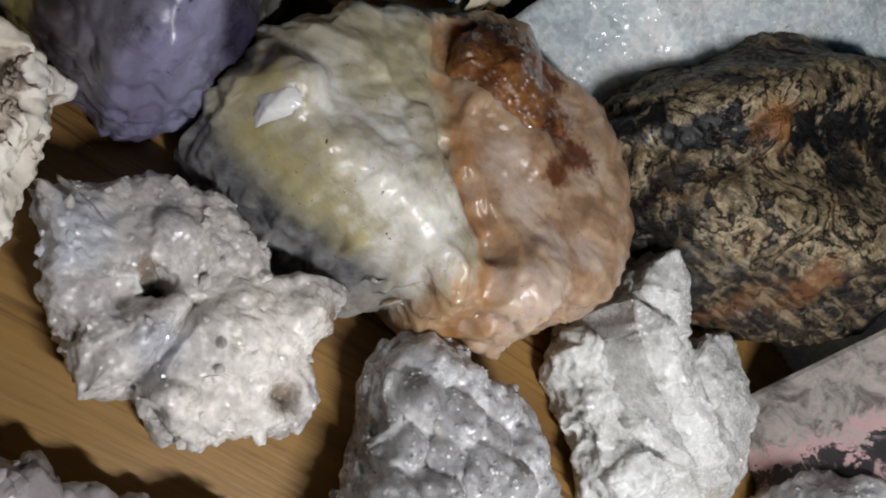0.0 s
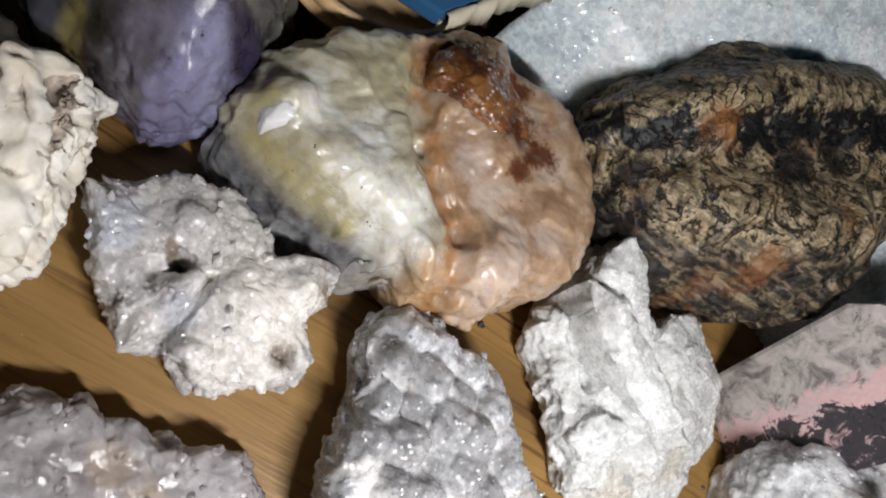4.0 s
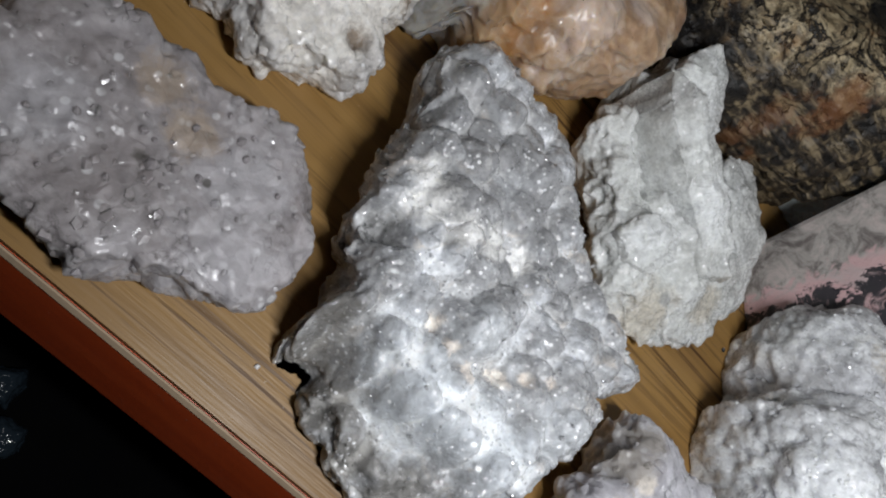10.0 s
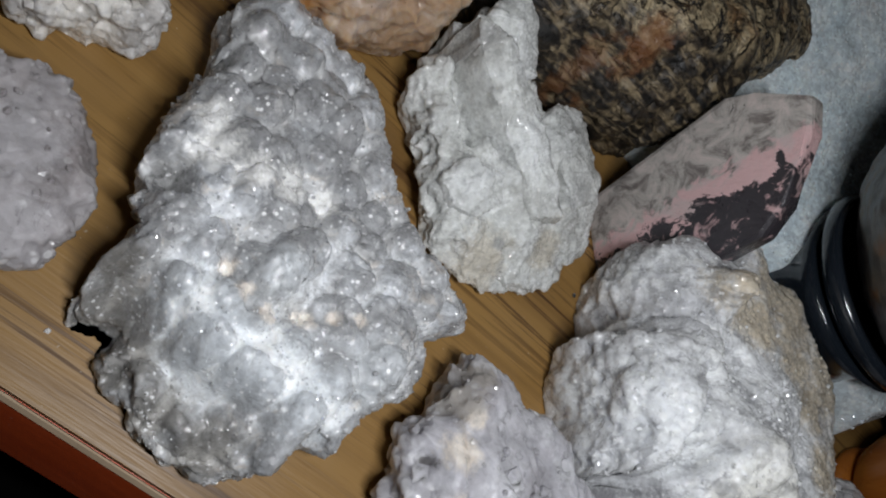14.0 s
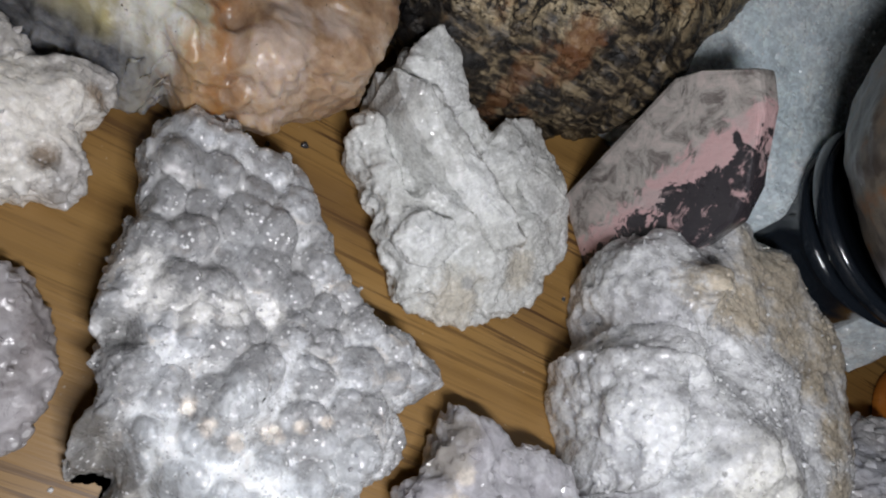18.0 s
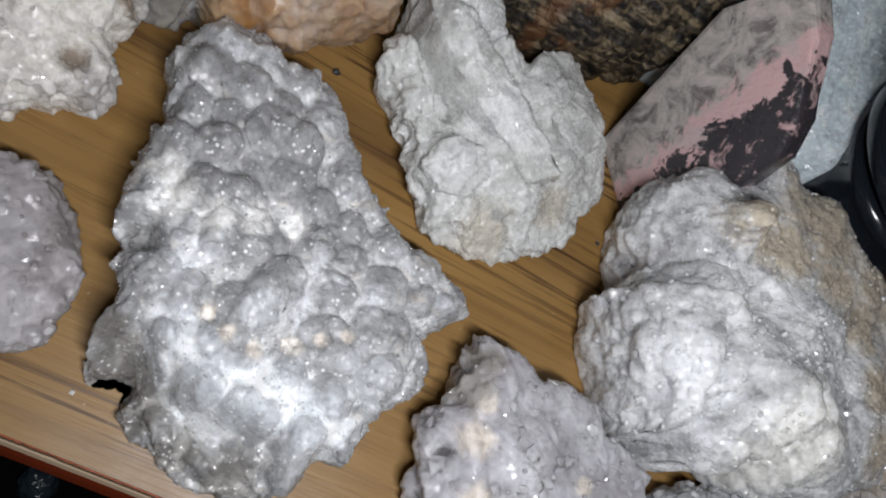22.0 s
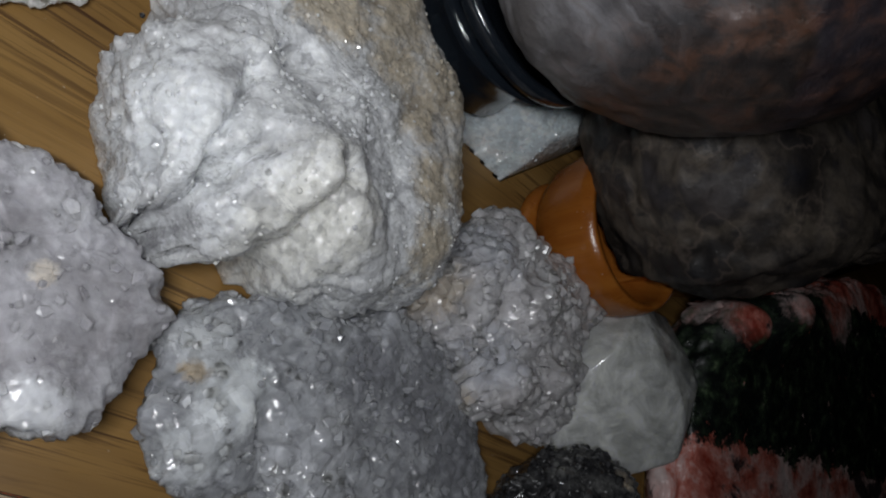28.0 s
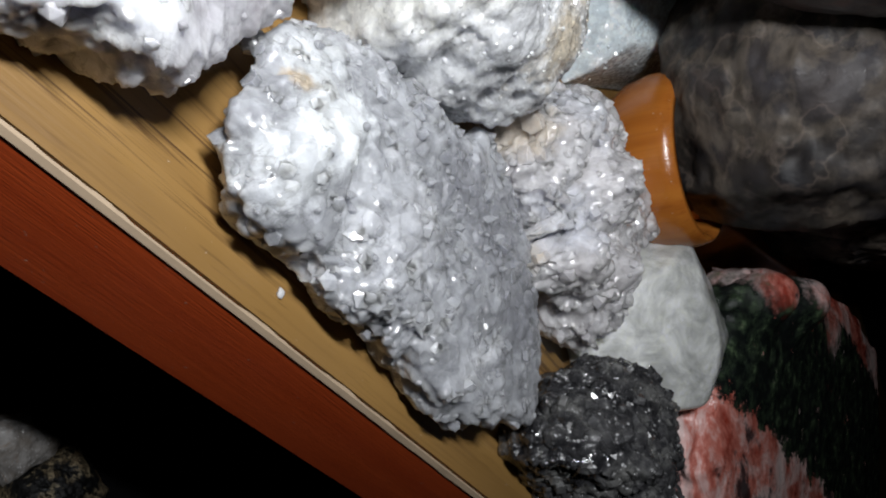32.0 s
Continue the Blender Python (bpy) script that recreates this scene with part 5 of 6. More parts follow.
stone_piece("peak", spire, ((-0.0271, 0.0119, 0.0300), (-0.0263, 0.0187, 0.0310), (-0.0231, 0.0245, 0.0330), (-0.0203, 0.0256, 0.0330), (-0.0154, 0.0213, 0.0310), (-0.0097, 0.0171, 0.0280), (-0.0075, 0.0140, 0.0260), (-0.0140, 0.0084, 0.0290), (-0.0202, 0.0140, 0.0340)), SPIRE)
stone_piece("knob", spire, ((-0.0113, -0.0211, 0.0170), (-0.0109, -0.0170, 0.0200), (-0.0069, -0.0128, 0.0220), (-0.0003, -0.0130, 0.0210), (0.0042, -0.0161, 0.0180), (0.0018, -0.0218, 0.0160), (-0.0059, -0.0248, 0.0160), (-0.0053, -0.0196, 0.0230)), SPIRE)
stone_piece("ledge", spire, ((0.0040, 0.0169, 0.0190), (0.0061, 0.0230, 0.0190), (0.0118, 0.0267, 0.0180), (0.0220, 0.0204, 0.0170), (0.0299, 0.0120, 0.0150), (0.0247, 0.0032, 0.0150), (0.0155, 0.0046, 0.0180), (0.0130, 0.0134, 0.0210)), SPIRE)
stone_piece("rust_crust", citrine, ((-0.0094, 0.0167, 0.0360), (-0.0017, 0.0267, 0.0360), (0.0035, 0.0300, 0.0350), (0.0085, 0.0217, 0.0360), (0.0164, 0.0184, 0.0350), (0.0213, 0.0139, 0.0340), (0.0127, 0.0074, 0.0380), (0.0023, 0.0073, 0.0390), (-0.0065, 0.0091, 0.0390), (0.0023, 0.0145, 0.0410)), RUST, 0.002, "dark brown rust crust", 0.7)
stone_piece("white_corner", citrine, ((-0.0332, -0.0183, 0.0320), (-0.0342, -0.0131, 0.0330), (-0.0287, -0.0097, 0.0360), (-0.0245, -0.0120, 0.0370), (-0.0248, -0.0186, 0.0370), (-0.0295, -0.0219, 0.0340), (-0.0286, -0.0169, 0.0380)), GLASSY, 0.0015, "glassy white quartz corner", 0.25)
crystal_coat(blade, 260, 0.0004, 0.0008, 124, SPIRE_POINTS, lowest=0.012, lean=0.4)
crystal_coat(spire, 700, 0.0004, 0.0008, 121, SPIRE_POINTS, lean=0.3)
lavender = stone("lavender_druse", "flat lavender grey quartz druse with white specks", (0.0285, 0.0225), "-33,-6 -24,-15 -15,-17 -8,-18 1,-20 7,-16 12,-14 18,-11 24,-9 26,-5 26,2 26,8 22,11 18,15 15,19 10,23 6,21 -0,19 -7,18 -12,16 -14,14 -20,18 -25,16 -32,14 -34,8 -33,6 -32,1 -34,1", 0.0145, LAVENDER, 15, 0.22, (0.0009, 0.012), (0.0003, 0.003), druse=((0.0034, 0.0006),), jag=0.003)
set_crystals(lavender, 40, 0.0012, 0.0028, 14, LAVENDER_POINTS)
crystal_coat(lavender, 170, 0.0010, 0.0032, 114, LAVENDER_POINTS, lean=0.18, rise=0.4)
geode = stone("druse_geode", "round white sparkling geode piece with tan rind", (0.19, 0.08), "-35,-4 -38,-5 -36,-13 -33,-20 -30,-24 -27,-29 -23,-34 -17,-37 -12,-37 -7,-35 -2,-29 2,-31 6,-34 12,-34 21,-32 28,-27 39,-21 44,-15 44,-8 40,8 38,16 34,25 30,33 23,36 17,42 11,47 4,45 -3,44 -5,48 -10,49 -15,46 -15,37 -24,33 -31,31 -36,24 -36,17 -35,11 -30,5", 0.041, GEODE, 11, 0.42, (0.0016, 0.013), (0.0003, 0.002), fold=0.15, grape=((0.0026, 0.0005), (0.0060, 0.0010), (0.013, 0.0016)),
      bumps=((-0.0302, -0.0231, 0.0130, 0.0060), (-0.0373, -0.0328, 0.0070, 0.0040), (-0.0012, -0.0275, 0.0150, 0.0090), (-0.0219, 0.0147, 0.0045, 0.0090), (-0.0133, 0.0003, 0.0040, -0.0050), (-0.0050, -0.0136, 0.0090, 0.0030), (0.0022, 0.0004, 0.0080, 0.0030), (-0.0407, -0.0070, 0.0060, 0.0030), (-0.0175, -0.0395, 0.0040, -0.0160), (-0.0349, -0.0018, 0.0035, -0.0040), (-0.0008, -0.0182, 0.0030, -0.0040),),
      ridges=((-0.0152, -0.0430, -0.0200, -0.0337, 0.0026, -0.0140), (-0.0200, -0.0337, -0.0181, -0.0255, 0.0022, -0.0090), (-0.0181, -0.0255, -0.0134, -0.0193, 0.0020, -0.0050), (-0.0210, -0.0245, -0.0195, -0.0078, 0.0016, -0.0030), (-0.0095, -0.0452, -0.0164, -0.0390, 0.0024, -0.0080),))
set_crystals(geode, 40, 0.0009, 0.0022, 16, GEODE_POINTS)
crystal_coat(geode, 1100, 0.0006, 0.0016, 116, GEODE_POINTS, ((0.006, -0.022, 0.011), (-0.026, -0.012, 0.006), (0.0, 0.026, 0.014), (0.024, 0.008, 0.013)))
pyramid = stone("pointed_druse", "pinkish grey quartz druse with a pointed end", (0.153, 0.031), "-26,-6 -25,-10 -22,-14 -20,-18 -20,-22 -12,-23 -7,-23 -5,-24 -2,-24 3,-26 8,-24 15,-23 21,-22 25,-18 25,-12 25,-6 26,-1 29,4 25,6 24,10 17,12 13,14 7,19 2,20 -2,20 -8,19 -12,21 -16,23 -20,22 -23,23 -24,16 -24,10 -26,6 -28,2", 0.02, PYRAMID, 12, 0.24, (0.0007, 0.012), (0.0002, 0.003), fold=0.3, druse=((0.0060, 0.0011), (0.0032, 0.0005)), jag=0.003,
      bumps=((0.0134, -0.0184, 0.0070, 0.0040), (-0.0073, -0.0165, 0.0050, 0.0035), (-0.0191, 0.0132, 0.0060, 0.0020), (-0.0243, -0.0035, 0.0018, -0.0030), (-0.0073, 0.0014, 0.0090, 0.0020), (0.0080, -0.0044, 0.0080, 0.0020), (-0.0022, -0.0081, 0.0060, 0.0020),),
      ridges=((-0.0235, 0.0049, -0.0150, -0.0096, 0.0020, 0.0015),))
set_crystals(pyramid, 40, 0.0012, 0.0032, 17, PYRAMID_POINTS)
crystal_coat(pyramid, 150, 0.0014, 0.0048, 117, PYRAMID_POINTS, lean=0.18, rise=0.35)
greyq = stone("grey_druse", "grey sparkling quartz druse beside the shelf's edge", (0.231, 0.031), "-46,-4 -46,-10 -43,-15 -39,-21 -37,-23 -32,-24 -23,-23 -16,-23 -9,-24 -2,-24 14,-25 20,-27 28,-27 37,-24 38,-20 44,-19 49,-14 47,-8 44,-3 37,9 31,16 25,19 20,24 14,28 8,29 2,30 -1,28 -3,24 -8,22 -16,21 -26,18 -40,13 -45,9 -46,6 -47,1", 0.0165, GREYQ, 13, 0.24, (0.0010, 0.014), (0.0002, 0.003), fold=0.3, druse=((0.0060, 0.0016), (0.0032, 0.0009)), jag=0.003,
      bumps=((-0.0334, -0.0073, 0.0090, 0.0035), (-0.0370, -0.0162, 0.0070, 0.0020), (-0.0097, -0.0108, 0.0090, 0.0020), (0.0138, -0.0035, 0.0090, 0.0015), (-0.0156, 0.0126, 0.0070, 0.0015), (0.0253, -0.0193, 0.0060, 0.0010),),
      ridges=((-0.0254, -0.0053, -0.0195, -0.0192, 0.0025, -0.0020),))
set_crystals(greyq, 90, 0.0012, 0.0034, 18, GREYQ_POINTS)
crystal_coat(greyq, 480, 0.0016, 0.0050, 118, GREYQ_POINTS, lean=0.18, rise=0.28, bare= ((-0.030, -0.001, 0.007),))
cluster = stone("cluster_druse", "pinkish white quartz cluster with knobbly points", (0.272, 0.072), "-34,-0 -39,-5 -32,-10 -29,-15 -20,-18 -18,-26 -12,-19 -15,-29 -10,-31 -1,-29 6,-25 10,-27 16,-30 25,-28 22,-21 29,-23 23,-14 29,-11 31,-6 26,-3 27,2 31,9 39,19 36,28 27,28 23,31 12,28 3,23 1,28 -9,26 -12,29 -18,24 -24,19 -27,14 -27,5", 0.025, CLUSTER, 14, 0.45, (0.0024, 0.013), (0.0005, 0.003), fold=0.4, druse=((0.0085, 0.0020), (0.003, 0.0005)), bead=((0.012, 0.0026),), jag=0.003,
      bumps=((-0.0259, 0.0062, 0.0090, 0.0070), (-0.0058, -0.0005, 0.0090, 0.0080), (-0.0035, -0.0232, 0.0070, 0.0050), (0.0091, -0.0137, 0.0045, 0.0060), (0.0027, 0.0106, 0.0060, 0.0030), (-0.0357, -0.0104, 0.0070, 0.0020), (-0.0289, -0.0199, 0.0040, -0.0060), (0.0017, -0.0302, 0.0050, 0.0020), (-0.0185, -0.0300, 0.0060, 0.0010), (-0.0195, -0.0168, 0.0050, 0.0030),),
      ridges=((-0.0162, 0.0030, -0.0161, -0.0157, 0.0020, -0.0030), (-0.0279, -0.0169, -0.0158, -0.0266, 0.0020, -0.0040),))
set_crystals(cluster, 36, 0.002, 0.0048, 19, CLUSTER_POINTS)
crystal_coat(cluster, 420, 0.0016, 0.0060, 119, CLUSTER_POINTS, lean=0.25, rise=0.6)
black = stone("black_crystal_lump", "black glittering crystal lump with a cream tip", (0.31, 0.0235), "-28,-2 -29,-10 -25,-15 -16,-15 -5,-16 1,-20 32,-21 39,-15 40,-6 33,-0 27,9 19,17 11,23 1,23 -12,18 -19,13 -24,7", 0.03, BLACKQ, 16, 0.55, (0.0030, 0.011), (0.0006, 0.003), druse=((0.0055, 0.0020),),
      bumps=((-0.0185, 0.0122, 0.0050, 0.0040), (-0.0110, -0.0065, 0.0080, 0.0040), (-0.0329, -0.0002, 0.0060, -0.0030),))
crystal_coat(black, 800, 0.0016, 0.0052, 120, BLACKQ_POINTS, lean=0.5)
hull_stone("milky_quartz", "pale greenish milky quartz lump with a flat face", (0.329, 0.074), (
    (-0.0226, -0.0090, 0.0042), (-0.0263, -0.0202, 0.0000), (-0.0043, -0.0370, 0.0000), (-0.0019, -0.0347, 0.0105), (0.0176, -0.0269, 0.0000), (0.0152, -0.0213, 0.0294), (0.0274, 0.0112, 0.0000), (0.0225, 0.0090, 0.0305), (0.0189, 0.0336, 0.0000), (0.0176, 0.0302, 0.0189), (-0.0092, 0.0291, 0.0000),
    (-0.0141, 0.0202, 0.0273), (-0.0238, 0.0112, 0.0000), (-0.0190, 0.0045, 0.0252), (-0.0019, 0.0022, 0.0326), (0.0079, -0.0067, 0.0336), (-0.0092, -0.0157, 0.0210)), MILKY, 0.0016)


def pink_slab():
    """A sawn slab standing on its end and leaning back: the corners of its face, and its thickness."""
    face = ((0.1485, 0.1260, 0.0), (0.1675, 0.0990, 0.0), (0.1675, 0.1061, 0.0363), (0.1672, 0.1089, 0.0481), (0.1643, 0.1143, 0.0550), (0.1605, 0.1204, 0.0586), (0.1564, 0.1272, 0.0641), (0.1520, 0.1345, 0.0660), (0.1468, 0.1388, 0.0535), (0.1452, 0.1400, 0.0460))
    o = Vector((0.160, 0.120, 0.0))
    bm = bmesh.new()
    front = [bm.verts.new(Vector(p) - o) for p in face]
    back = [bm.verts.new(Vector(p) - o + Vector((0.0058, 0.0042, -0.001 if p[2] > 0.01 else 0.0))) for p in face]
    bm.faces.new(front)
    bm.faces.new(back[::-1])
    for k, p in enumerate(front):
        j = (k + 1) % len(front)
        bm.faces.new((p, back[k], back[j], front[j]))
    bmesh.ops.bevel(bm, geom=list(bm.edges), offset=0.0014, segments=2, profile=0.6, affect="EDGES")
    ob = new("pink_slab", from_bm("pink_slab", bm))
    ob.data.materials.append(PINK)
    ob.location = o
    return tagged(ob, "sawn pink and grey stone slab with black dendrites", "mineral specimen", "mineral specimens on the shelf")


pink_slab()
rhodo = stone("rhodonite_slab", "large rose red slab with a black seam", (0.480, 0.095), "-125,-45 -123,-57 -108,-66 -30,-68 160,-65 180,20 80,105 0,85 -80,38 -108,27 -122,17 -128,-5", 0.036, RHODO, 21, 0.20, (0.0012, 0.05), (0.0002, 0.004), tilt=(0, 0.15), jag=0.003,
      bumps=((-0.112, 0.012, 0.010, 0.010), (-0.085, 0.030, 0.014, 0.012)))


# ---- stands and the big pieces on and behind them ----
def lathe(name, profile, steps=72):
    verts, faces = [], []
    for k in range(steps):
        a = 2 * math.pi * k / steps
        verts += [(r * math.cos(a), r * math.sin(a), z) for r, z in profile]
    n = len(profile)
    for k in range(steps):
        o, q = k * n, ((k + 1) % steps) * n
        for j in range(n - 1):
            faces.append((o + j, q + j, q + j + 1, o + j + 1))
    return mesh_of(name, verts, faces)


def turned_stand(name, label, middle, material, foot, lip, height, base=0.0, bead=0.0016):
    ob = tagged(new(name), label, "display stand", "turned stands")
    ob.location = (*middle, base)
    h = height
    part("foot", lathe("foot", [(0.0, 0.0), (foot, 0.0), (foot + 0.0006, 0.001), (foot * 0.96, h * 0.3), (foot * 0.98, h * 0.5), (lip * 0.93, h * 0.70), (lip * 0.8, h * 0.70), (0.0, h * 0.62)]), material, ob)
    if bead:
        part("bead", lathe("bead", [(lip * 0.9, h * 0.70), (lip * 0.95 + bead, h * 0.72), (lip * 0.95 + bead * 1.4, h * 0.76), (lip * 0.95 + bead, h * 0.80), (lip * 0.9, h * 0.81)]), material, ob)
    part("bowl", lathe("bowl", [(lip * 0.7, h * 0.66), (lip * 0.93, h * 0.80), (lip, h * 0.86), (lip * 1.01, h * 0.95), (lip * 0.985, h), (lip * 0.93, h), (lip * 0.86, h * 0.9), (lip * 0.6, h * 0.76), (0.0, h * 0.72)]), material, ob)
    return ob


turned_stand("egg_stand", "pale turned wooden stand under the blue agate", (0.004, 0.162), PALE_WOOD, 0.0205, 0.0265, 0.026)
cup = tagged(new("egg_stand"), "varnished orange turned wooden stand holding dark agate", "display stand", "turned stands")
cup.location = (0.303, 0.114, 0)
cup.scale = (0.62, 0.62, 0.9)
part("foot", lathe("foot", [(0.0, 0.0), (0.033, 0.0), (0.0352, 0.0015), (0.0355, 0.004), (0.0335, 0.006), (0.030, 0.0072), (0.0, 0.0072)]), ORANGE_WOOD, cup)
part("bowl", lathe("bowl", [(0.0, 0.007), (0.029, 0.007), (0.036, 0.0105), (0.0415, 0.017), (0.0438, 0.025), (0.0436, 0.032), (0.0418, 0.0362), (0.0392, 0.0368), (0.0378, 0.034), (0.034, 0.026), (0.024, 0.018), (0.0, 0.015)]), ORANGE_WOOD, cup)
bm = bmesh.new()
for x, y, z in ((0.312, 0.100, 0.0), (0.316, 0.104, 0.030), (0.315, 0.150, 0.0), (0.318, 0.146, 0.030), (0.420, 0.146, 0.0), (0.424, 0.154, 0.032), (0.400, 0.200, 0.0), (0.400, 0.195, 0.032), (0.540, 0.208, 0.0), (0.540, 0.216, 0.034), (0.520, 0.260, 0.0), (0.520, 0.255, 0.034)):
    bm.verts.new(((x - 0.303) / 0.62, (y - 0.114) / 0.62, z / 0.9))
bmesh.ops.convex_hull(bm, input=list(bm.verts))
bmesh.ops.dissolve_limit(bm, angle_limit=0.1, verts=list(bm.verts), edges=list(bm.edges))
bmesh.ops.bevel(bm, geom=list(bm.edges), offset=0.003, segments=3, profile=0.6, affect="EDGES", clamp_overlap=True)
part("cradle", from_bm("cradle", bm, True), ORANGE_WOOD, cup, "long orange wooden cradle under the agate")
turned_stand("egg_stand", "glossy black stand holding a banded agate", (0.2290, 0.1430), BLACK_GLOSS, 0.024, 0.0305, 0.030, 0.016, 0.0)


def slab_mesh(name, corners, thick, rise, seed, cell, amp, notch, step=0.0016):
    """A plate with a crystal-covered top that rises to the back; the corners run anticlockwise."""
    c = np.array(corners)
    xs, ys = np.arange(c[:, 0].min(), c[:, 0].max() + step, step), np.arange(c[:, 1].min(), c[:, 1].max() + step, step)
    gx, gy = np.meshgrid(xs, ys, indexing="ij")
    inside = np.full(gx.shape, 9.0)
    for a, b in zip(c, np.roll(c, -1, 0)):
        e = b - a
        inside = np.minimum(inside, (e[0] * (gy - a[1]) - e[1] * (gx - a[0])) / np.hypot(*e))
    inside = np.minimum(inside, np.hypot(gx - notch[0], gy - notch[1]) - notch[2])
    edge = np.clip(inside / 0.006, 0, 1) ** 0.5
    p = np.stack([gx.ravel(), gy.ravel(), gx.ravel() * 0], 1)
    z = (thick + rise * (gy - c[:, 1].min())) * 1.0 + (0.002 * fbm(p, 0.03, seed) + amp * crystals(p, cell, seed)).reshape(gx.shape)
    z = z * edge
    keep = inside > -1.5 * step
    ids = np.full(gx.shape, -1)
    ids[keep] = np.arange(keep.sum())
    top = np.stack([gx[keep], gy[keep], z[keep]], 1)
    n = len(top)
    low = top.copy()
    low[:, 2] = 0
    q = np.stack([ids[:-1, :-1], ids[1:, :-1], ids[1:, 1:], ids[:-1, 1:]], 2).reshape(-1, 4)
    q = q[(q >= 0).all(1)]
    return mesh_of(name, np.concatenate([top, low]).tolist(), q.tolist() + (q[:, ::-1] + n).tolist())


blue = tagged(new("agate_geode"), "big blue agate geode slab lined with pale sparkling druse", "agate geode", "mineral specimens on the shelf")
blue_druse = part("druse", slab_mesh("druse", ((0.034, 0.166), (0.045, 0.164), (0.072, 0.155), (0.19, 0.130), (0.258, 0.110), (0.325, 0.178), (0.345, 0.345), (0.11, 0.37), (0.046, 0.19)), 0.014, 0.42, 31, 0.0024, 0.0012, (0.152, 0.124, 0.030), 0.0011), BLUE_DRUSE, blue, "pale blue sugary druse")


crystal_coat(blue_druse, 7000, 0.0006, 0.0017, 123, BLUE_POINTS, lean=0.4)


def flat_piece(name, corners, z0, z1, bevel, tip=0.0):
    bm = bmesh.new()
    lo = [bm.verts.new((x, y, z0 + tip * (y - 0.14))) for x, y in corners]
    hi = [bm.verts.new((x, y, z1 + tip * (y - 0.14))) for x, y in corners]
    bm.faces.new(lo[::-1])
    bm.faces.new(hi)
    n = len(corners)
    for k in range(n):
        bm.faces.new((lo[k], lo[(k + 1) % n], hi[(k + 1) % n], hi[k]))
    bmesh.ops.bevel(bm, geom=list(bm.edges), offset=bevel, segments=2, profile=0.6, affect="EDGES")
    return from_bm(name, bm)


part("polished_face", flat_piece("polished_face", ((-0.004, 0.1455), (0.0240, 0.1480), (0.031, 0.160), (0.045, 0.185), (0.066, 0.217), (0.050, 0.27), (-0.02, 0.26), (-0.04, 0.18)), 0.026, 0.031, 0.0008, 0.12), BLUE_AGATE, blue, "polished dark blue agate band")
xs = np.linspace(0, 1, 140)
q = np.stack([xs, xs * 0, xs * 0], 1)
wide, tall = 0.0022 + 0.0012 * fbm(q, 0.05, 3), 0.0010 + 0.0008 * fbm(q, 0.03, 8)
verts, faces = [], []
for k, s in enumerate(xs):
    x, y = 0.0250 + 0.0420 * s, 0.1480 + 0.0700 * s
    z = 0.031 + 0.12 * (y - 0.14)
    for o, h in ((-0.5, 0.0), (-0.1, tall[k] * 0.7), (0.4, tall[k]), (0.9, tall[k] * 0.2 - 0.001), (1.1, -0.006), (-0.4, -0.006)):
        verts.append((x + 0.86 * o * wide[k], y - 0.51 * o * wide[k], z + h))
for k in range(len(xs) - 1):
    faces += [(6 * k + j, 6 * k + (j + 1) % 6, 6 * k + 6 + (j + 1) % 6, 6 * k + 6 + j) for j in range(6)]
part("rind", mesh_of("rind", verts, faces), RIND, blue, "rough cream rind")

def ball_stone(name, label, middle, radii, material, seed, rough, fine, na=260, nr=150):
    """A rounded whole stone, with an underside too."""
    a = np.linspace(0, np.pi, nr + 1)[1:-1]
    th = np.linspace(0, 2 * np.pi, na, endpoint=False)
    n = np.stack([np.sin(a)[:, None] * np.cos(th), np.sin(a)[:, None] * np.sin(th), np.cos(a)[:, None] * np.ones(na)], 2).reshape(-1, 3)
    p = n * np.array(radii)
    p = p + n * (rough[0] * fbm(p + seed, rough[1], seed) + fine[0] * fbm(p + seed, fine[1], seed + 9, 3))[:, None]
    m = len(p)
    verts = np.concatenate([p, [p[:na].mean(0)], [p[-na:].mean(0)]])
    j = np.arange(na)
    faces = []
    for r in range(nr - 2):
        o = r * na
        faces += np.stack([o + j, o + na + j, o + na + (j + 1) % na, o + (j + 1) % na], 1).tolist()
    faces += [(m, k, (k + 1) % na) for k in range(na)] + [(m + 1, m - na + (k + 1) % na, m - na + k) for k in range(na)]
    ob = new(name, mesh_of(name, verts.tolist(), faces))
    ob.data.materials.append(material)
    ob.location = middle
    return tagged(ob, label, "mineral specimen", "mineral specimens on the shelf")


ball_stone("banded_agate", "large brown violet banded agate resting in the black stand", (0.2285, 0.1425, 0.0940), (0.052, 0.053, 0.053), EGG_STONE, 23, (0.0022, 0.03), (0.0003, 0.004))
agate = stone("dark_agate", "large dark grey brown agate lying on the orange stand", (0.370, 0.190), "-114,-66 -100,-92 -78,-104 -55,-98 -20,-68 30,-40 90,-5 160,40 170,80 100,110 0,100 -60,60 -96,10 -110,-40", 0.070, DARK_AGATE, 24, 0.34, (0.0018, 0.03), (0.0006, 0.005), base=0.0270)
chip = stone("quartz_chip", "small brownish quartz chip beside the cluster", (0.2560, 0.0585), ring(0.006, 5), 0.010, GLASSY, 26, 0.5, (0.001, 0.006), (0.0003, 0.003), na=90, nr=40)
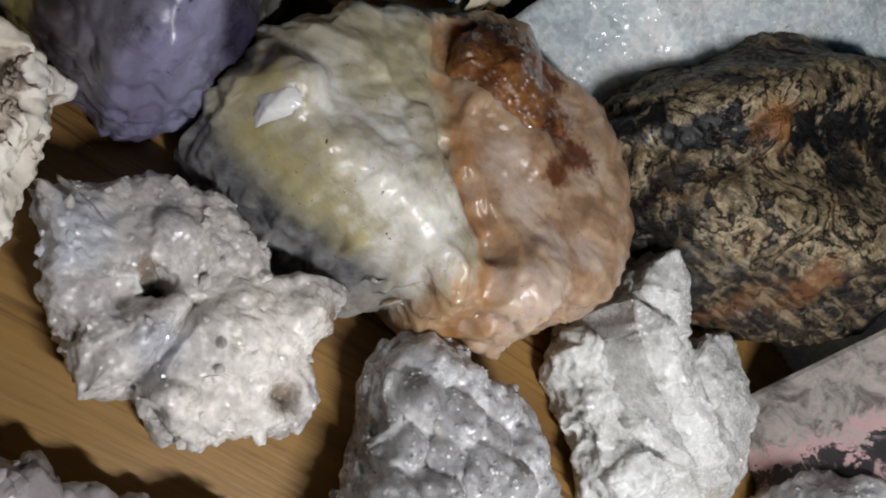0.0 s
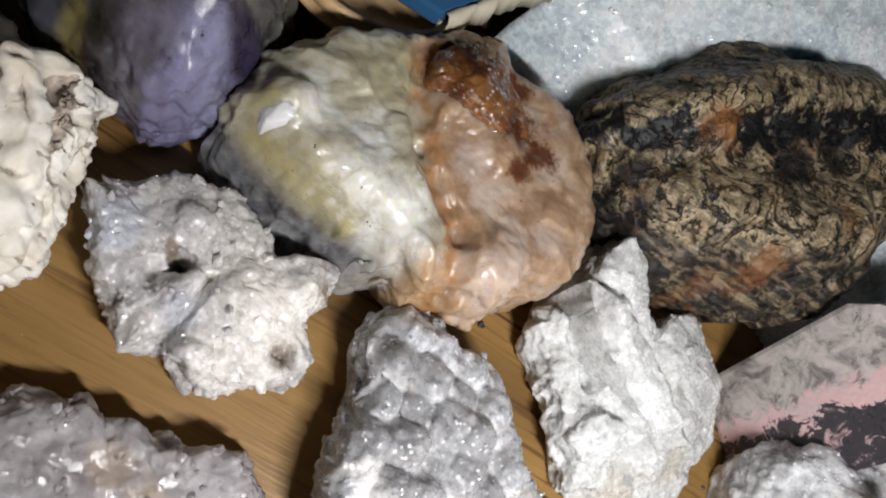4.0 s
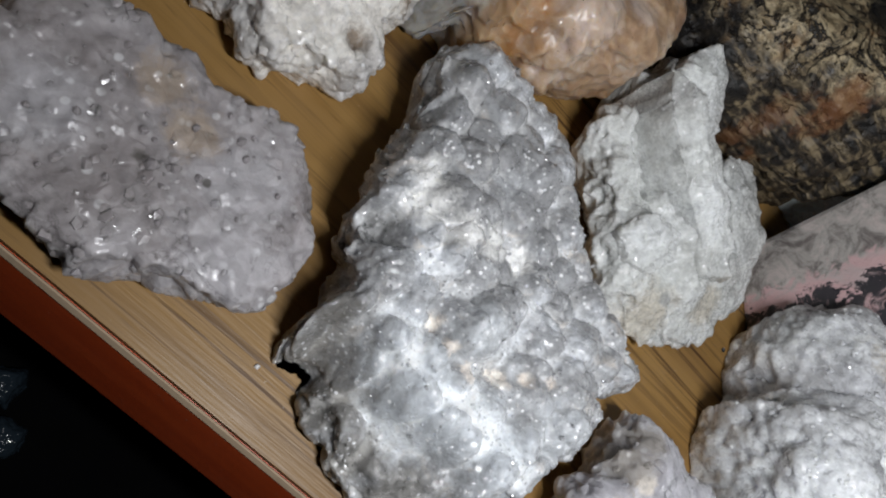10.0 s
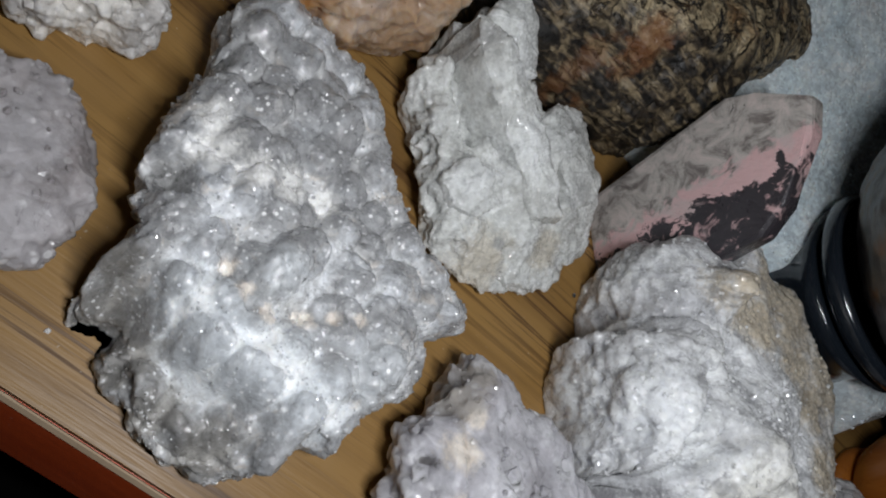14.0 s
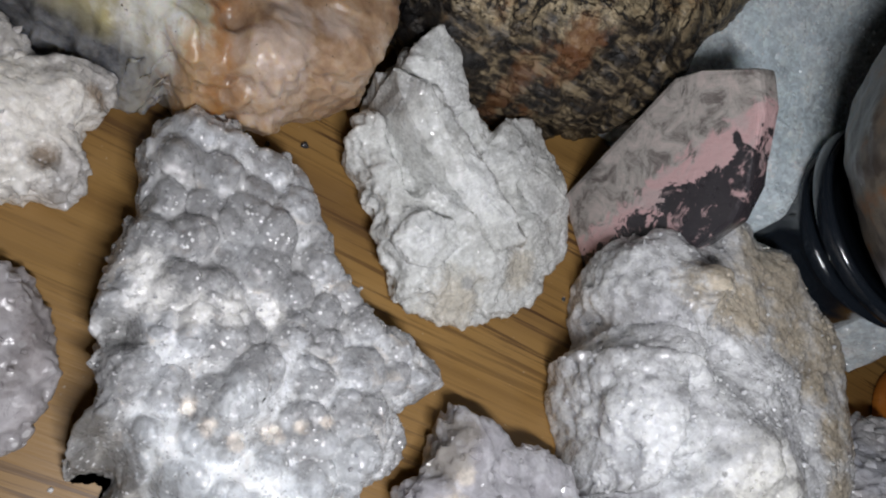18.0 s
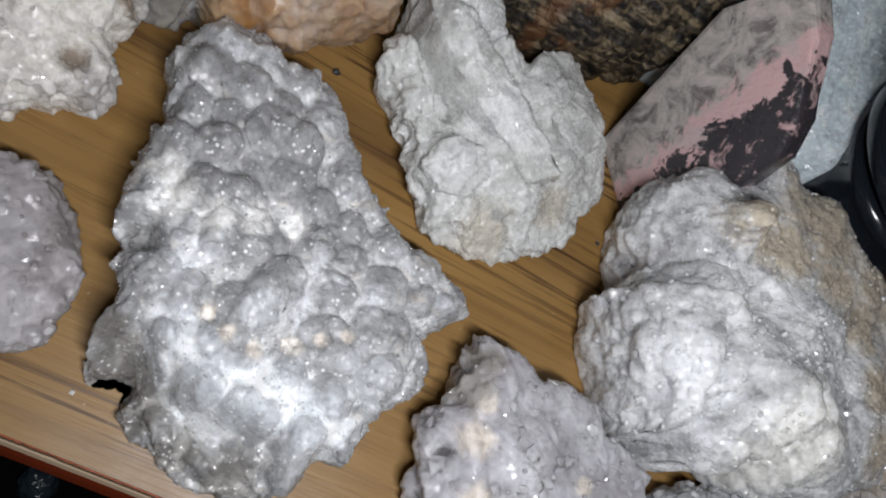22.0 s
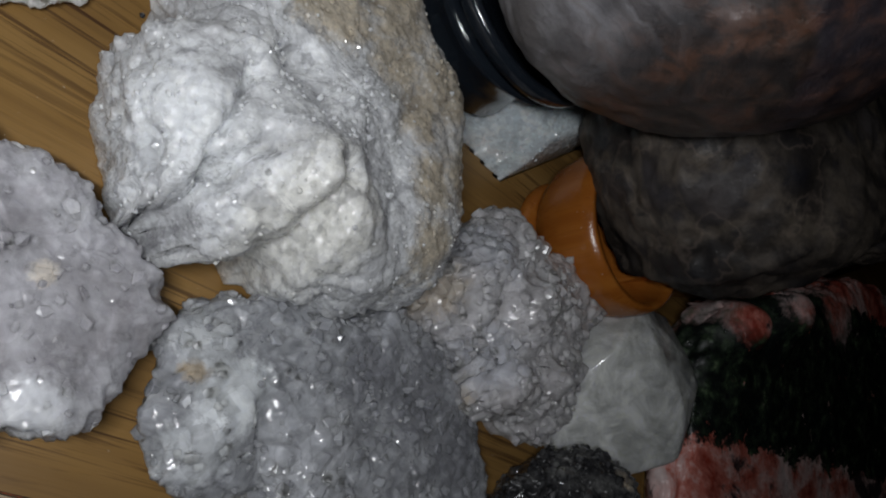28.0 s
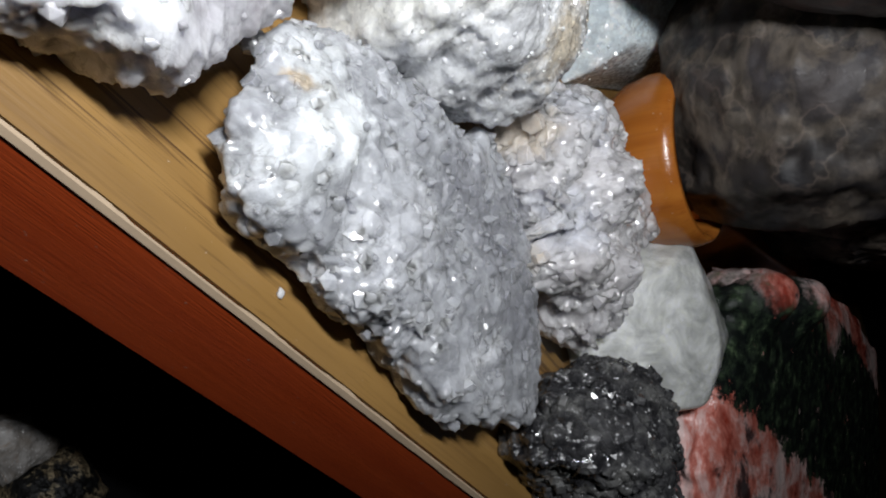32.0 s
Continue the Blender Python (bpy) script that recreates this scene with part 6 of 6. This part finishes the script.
for k, (x, y, s, h) in enumerate(((0.2405, 0.0620, 30, 0.003), (0.2370, 0.065, 22, 0.002), (0.0765, 0.1010, 9, 0.0008), (0.0685, 0.0965, 9, 0.0008), (0.2140, 0.0065, 8, 0.0007), (0.1572, 0.0964, 6, 0.0005), (0.0623, 0.0116, 5, 0.0005))):
    stone("mineral_crumb", "tiny grey mineral crumb on the laminate", (x, y), ring(s * 1e-4, 60 + k, 8), h, BLACKQ if k in (2, 3, 5) else GLASSY, 60 + k, 0.6, (0.0003, 0.003), (0.0001, 0.001), na=32, nr=14, category="crumb", group="crumbs on the shelf")

# ---- stones on the shelf below ----
DUSTY = druse_material('dusty grey tan stone', (0.24, 0.21, 0.18), (0.40, 0.38, 0.36), (0.62, 0.60, 0.58), 0.02, 0.002, (0.30, 0.17, 0.08), milk=0.0, gloss=0.2)
GLASS_PEBBLE = plain_material('bluish glass', (0.05, 0.075, 0.10), 0.15, **{'Coat Weight': 0.6, 'Coat Roughness': 0.05})
LOWER = ((0.233, 0.001, 187, 0.034, 0), (0.261, -0.02, 137, 0.024, 1), (0.283, -0.031, 212, 0.036, 2), (0.315, -0.026, 200, 0.031, 0), (0.296, -0.06, 225, 0.029, 2), (0.347, -0.042, 250, 0.038, 3), (0.371, -0.071, 237, 0.036, 3), (0.253, -0.071, 250, 0.034, 2), (0.015, -0.041, 118, 0.022, 1), (0.036, -0.036, 106, 0.019, 1), (-0.005, -0.048, 112, 0.02, 1), (0.057, -0.054, 100, 0.014, 1), (0.334, -0.085, 212, 0.031, 0), (0.407, -0.051, 187, 0.029, 0))
for k, (x, y, r, h, m) in enumerate(LOWER):
    stone("lower_stone", ("grey white rough stone on the lower shelf", "bluish glassy pebble on the lower shelf", "tan and grey rough stone on the lower shelf", "striped brown stone on the lower shelf")[m], (x - 0.012, y + 0.027), ring(r * 1e-4, 80 + k), h,
          (DUSTY, GLASS_PEBBLE, DUSTY, FOSSIL)[m], 80 + k, 0.6, (0.002, 0.012), (0.0005, 0.004), base=-0.30, na=120, nr=50, group="stones on the lower shelf")
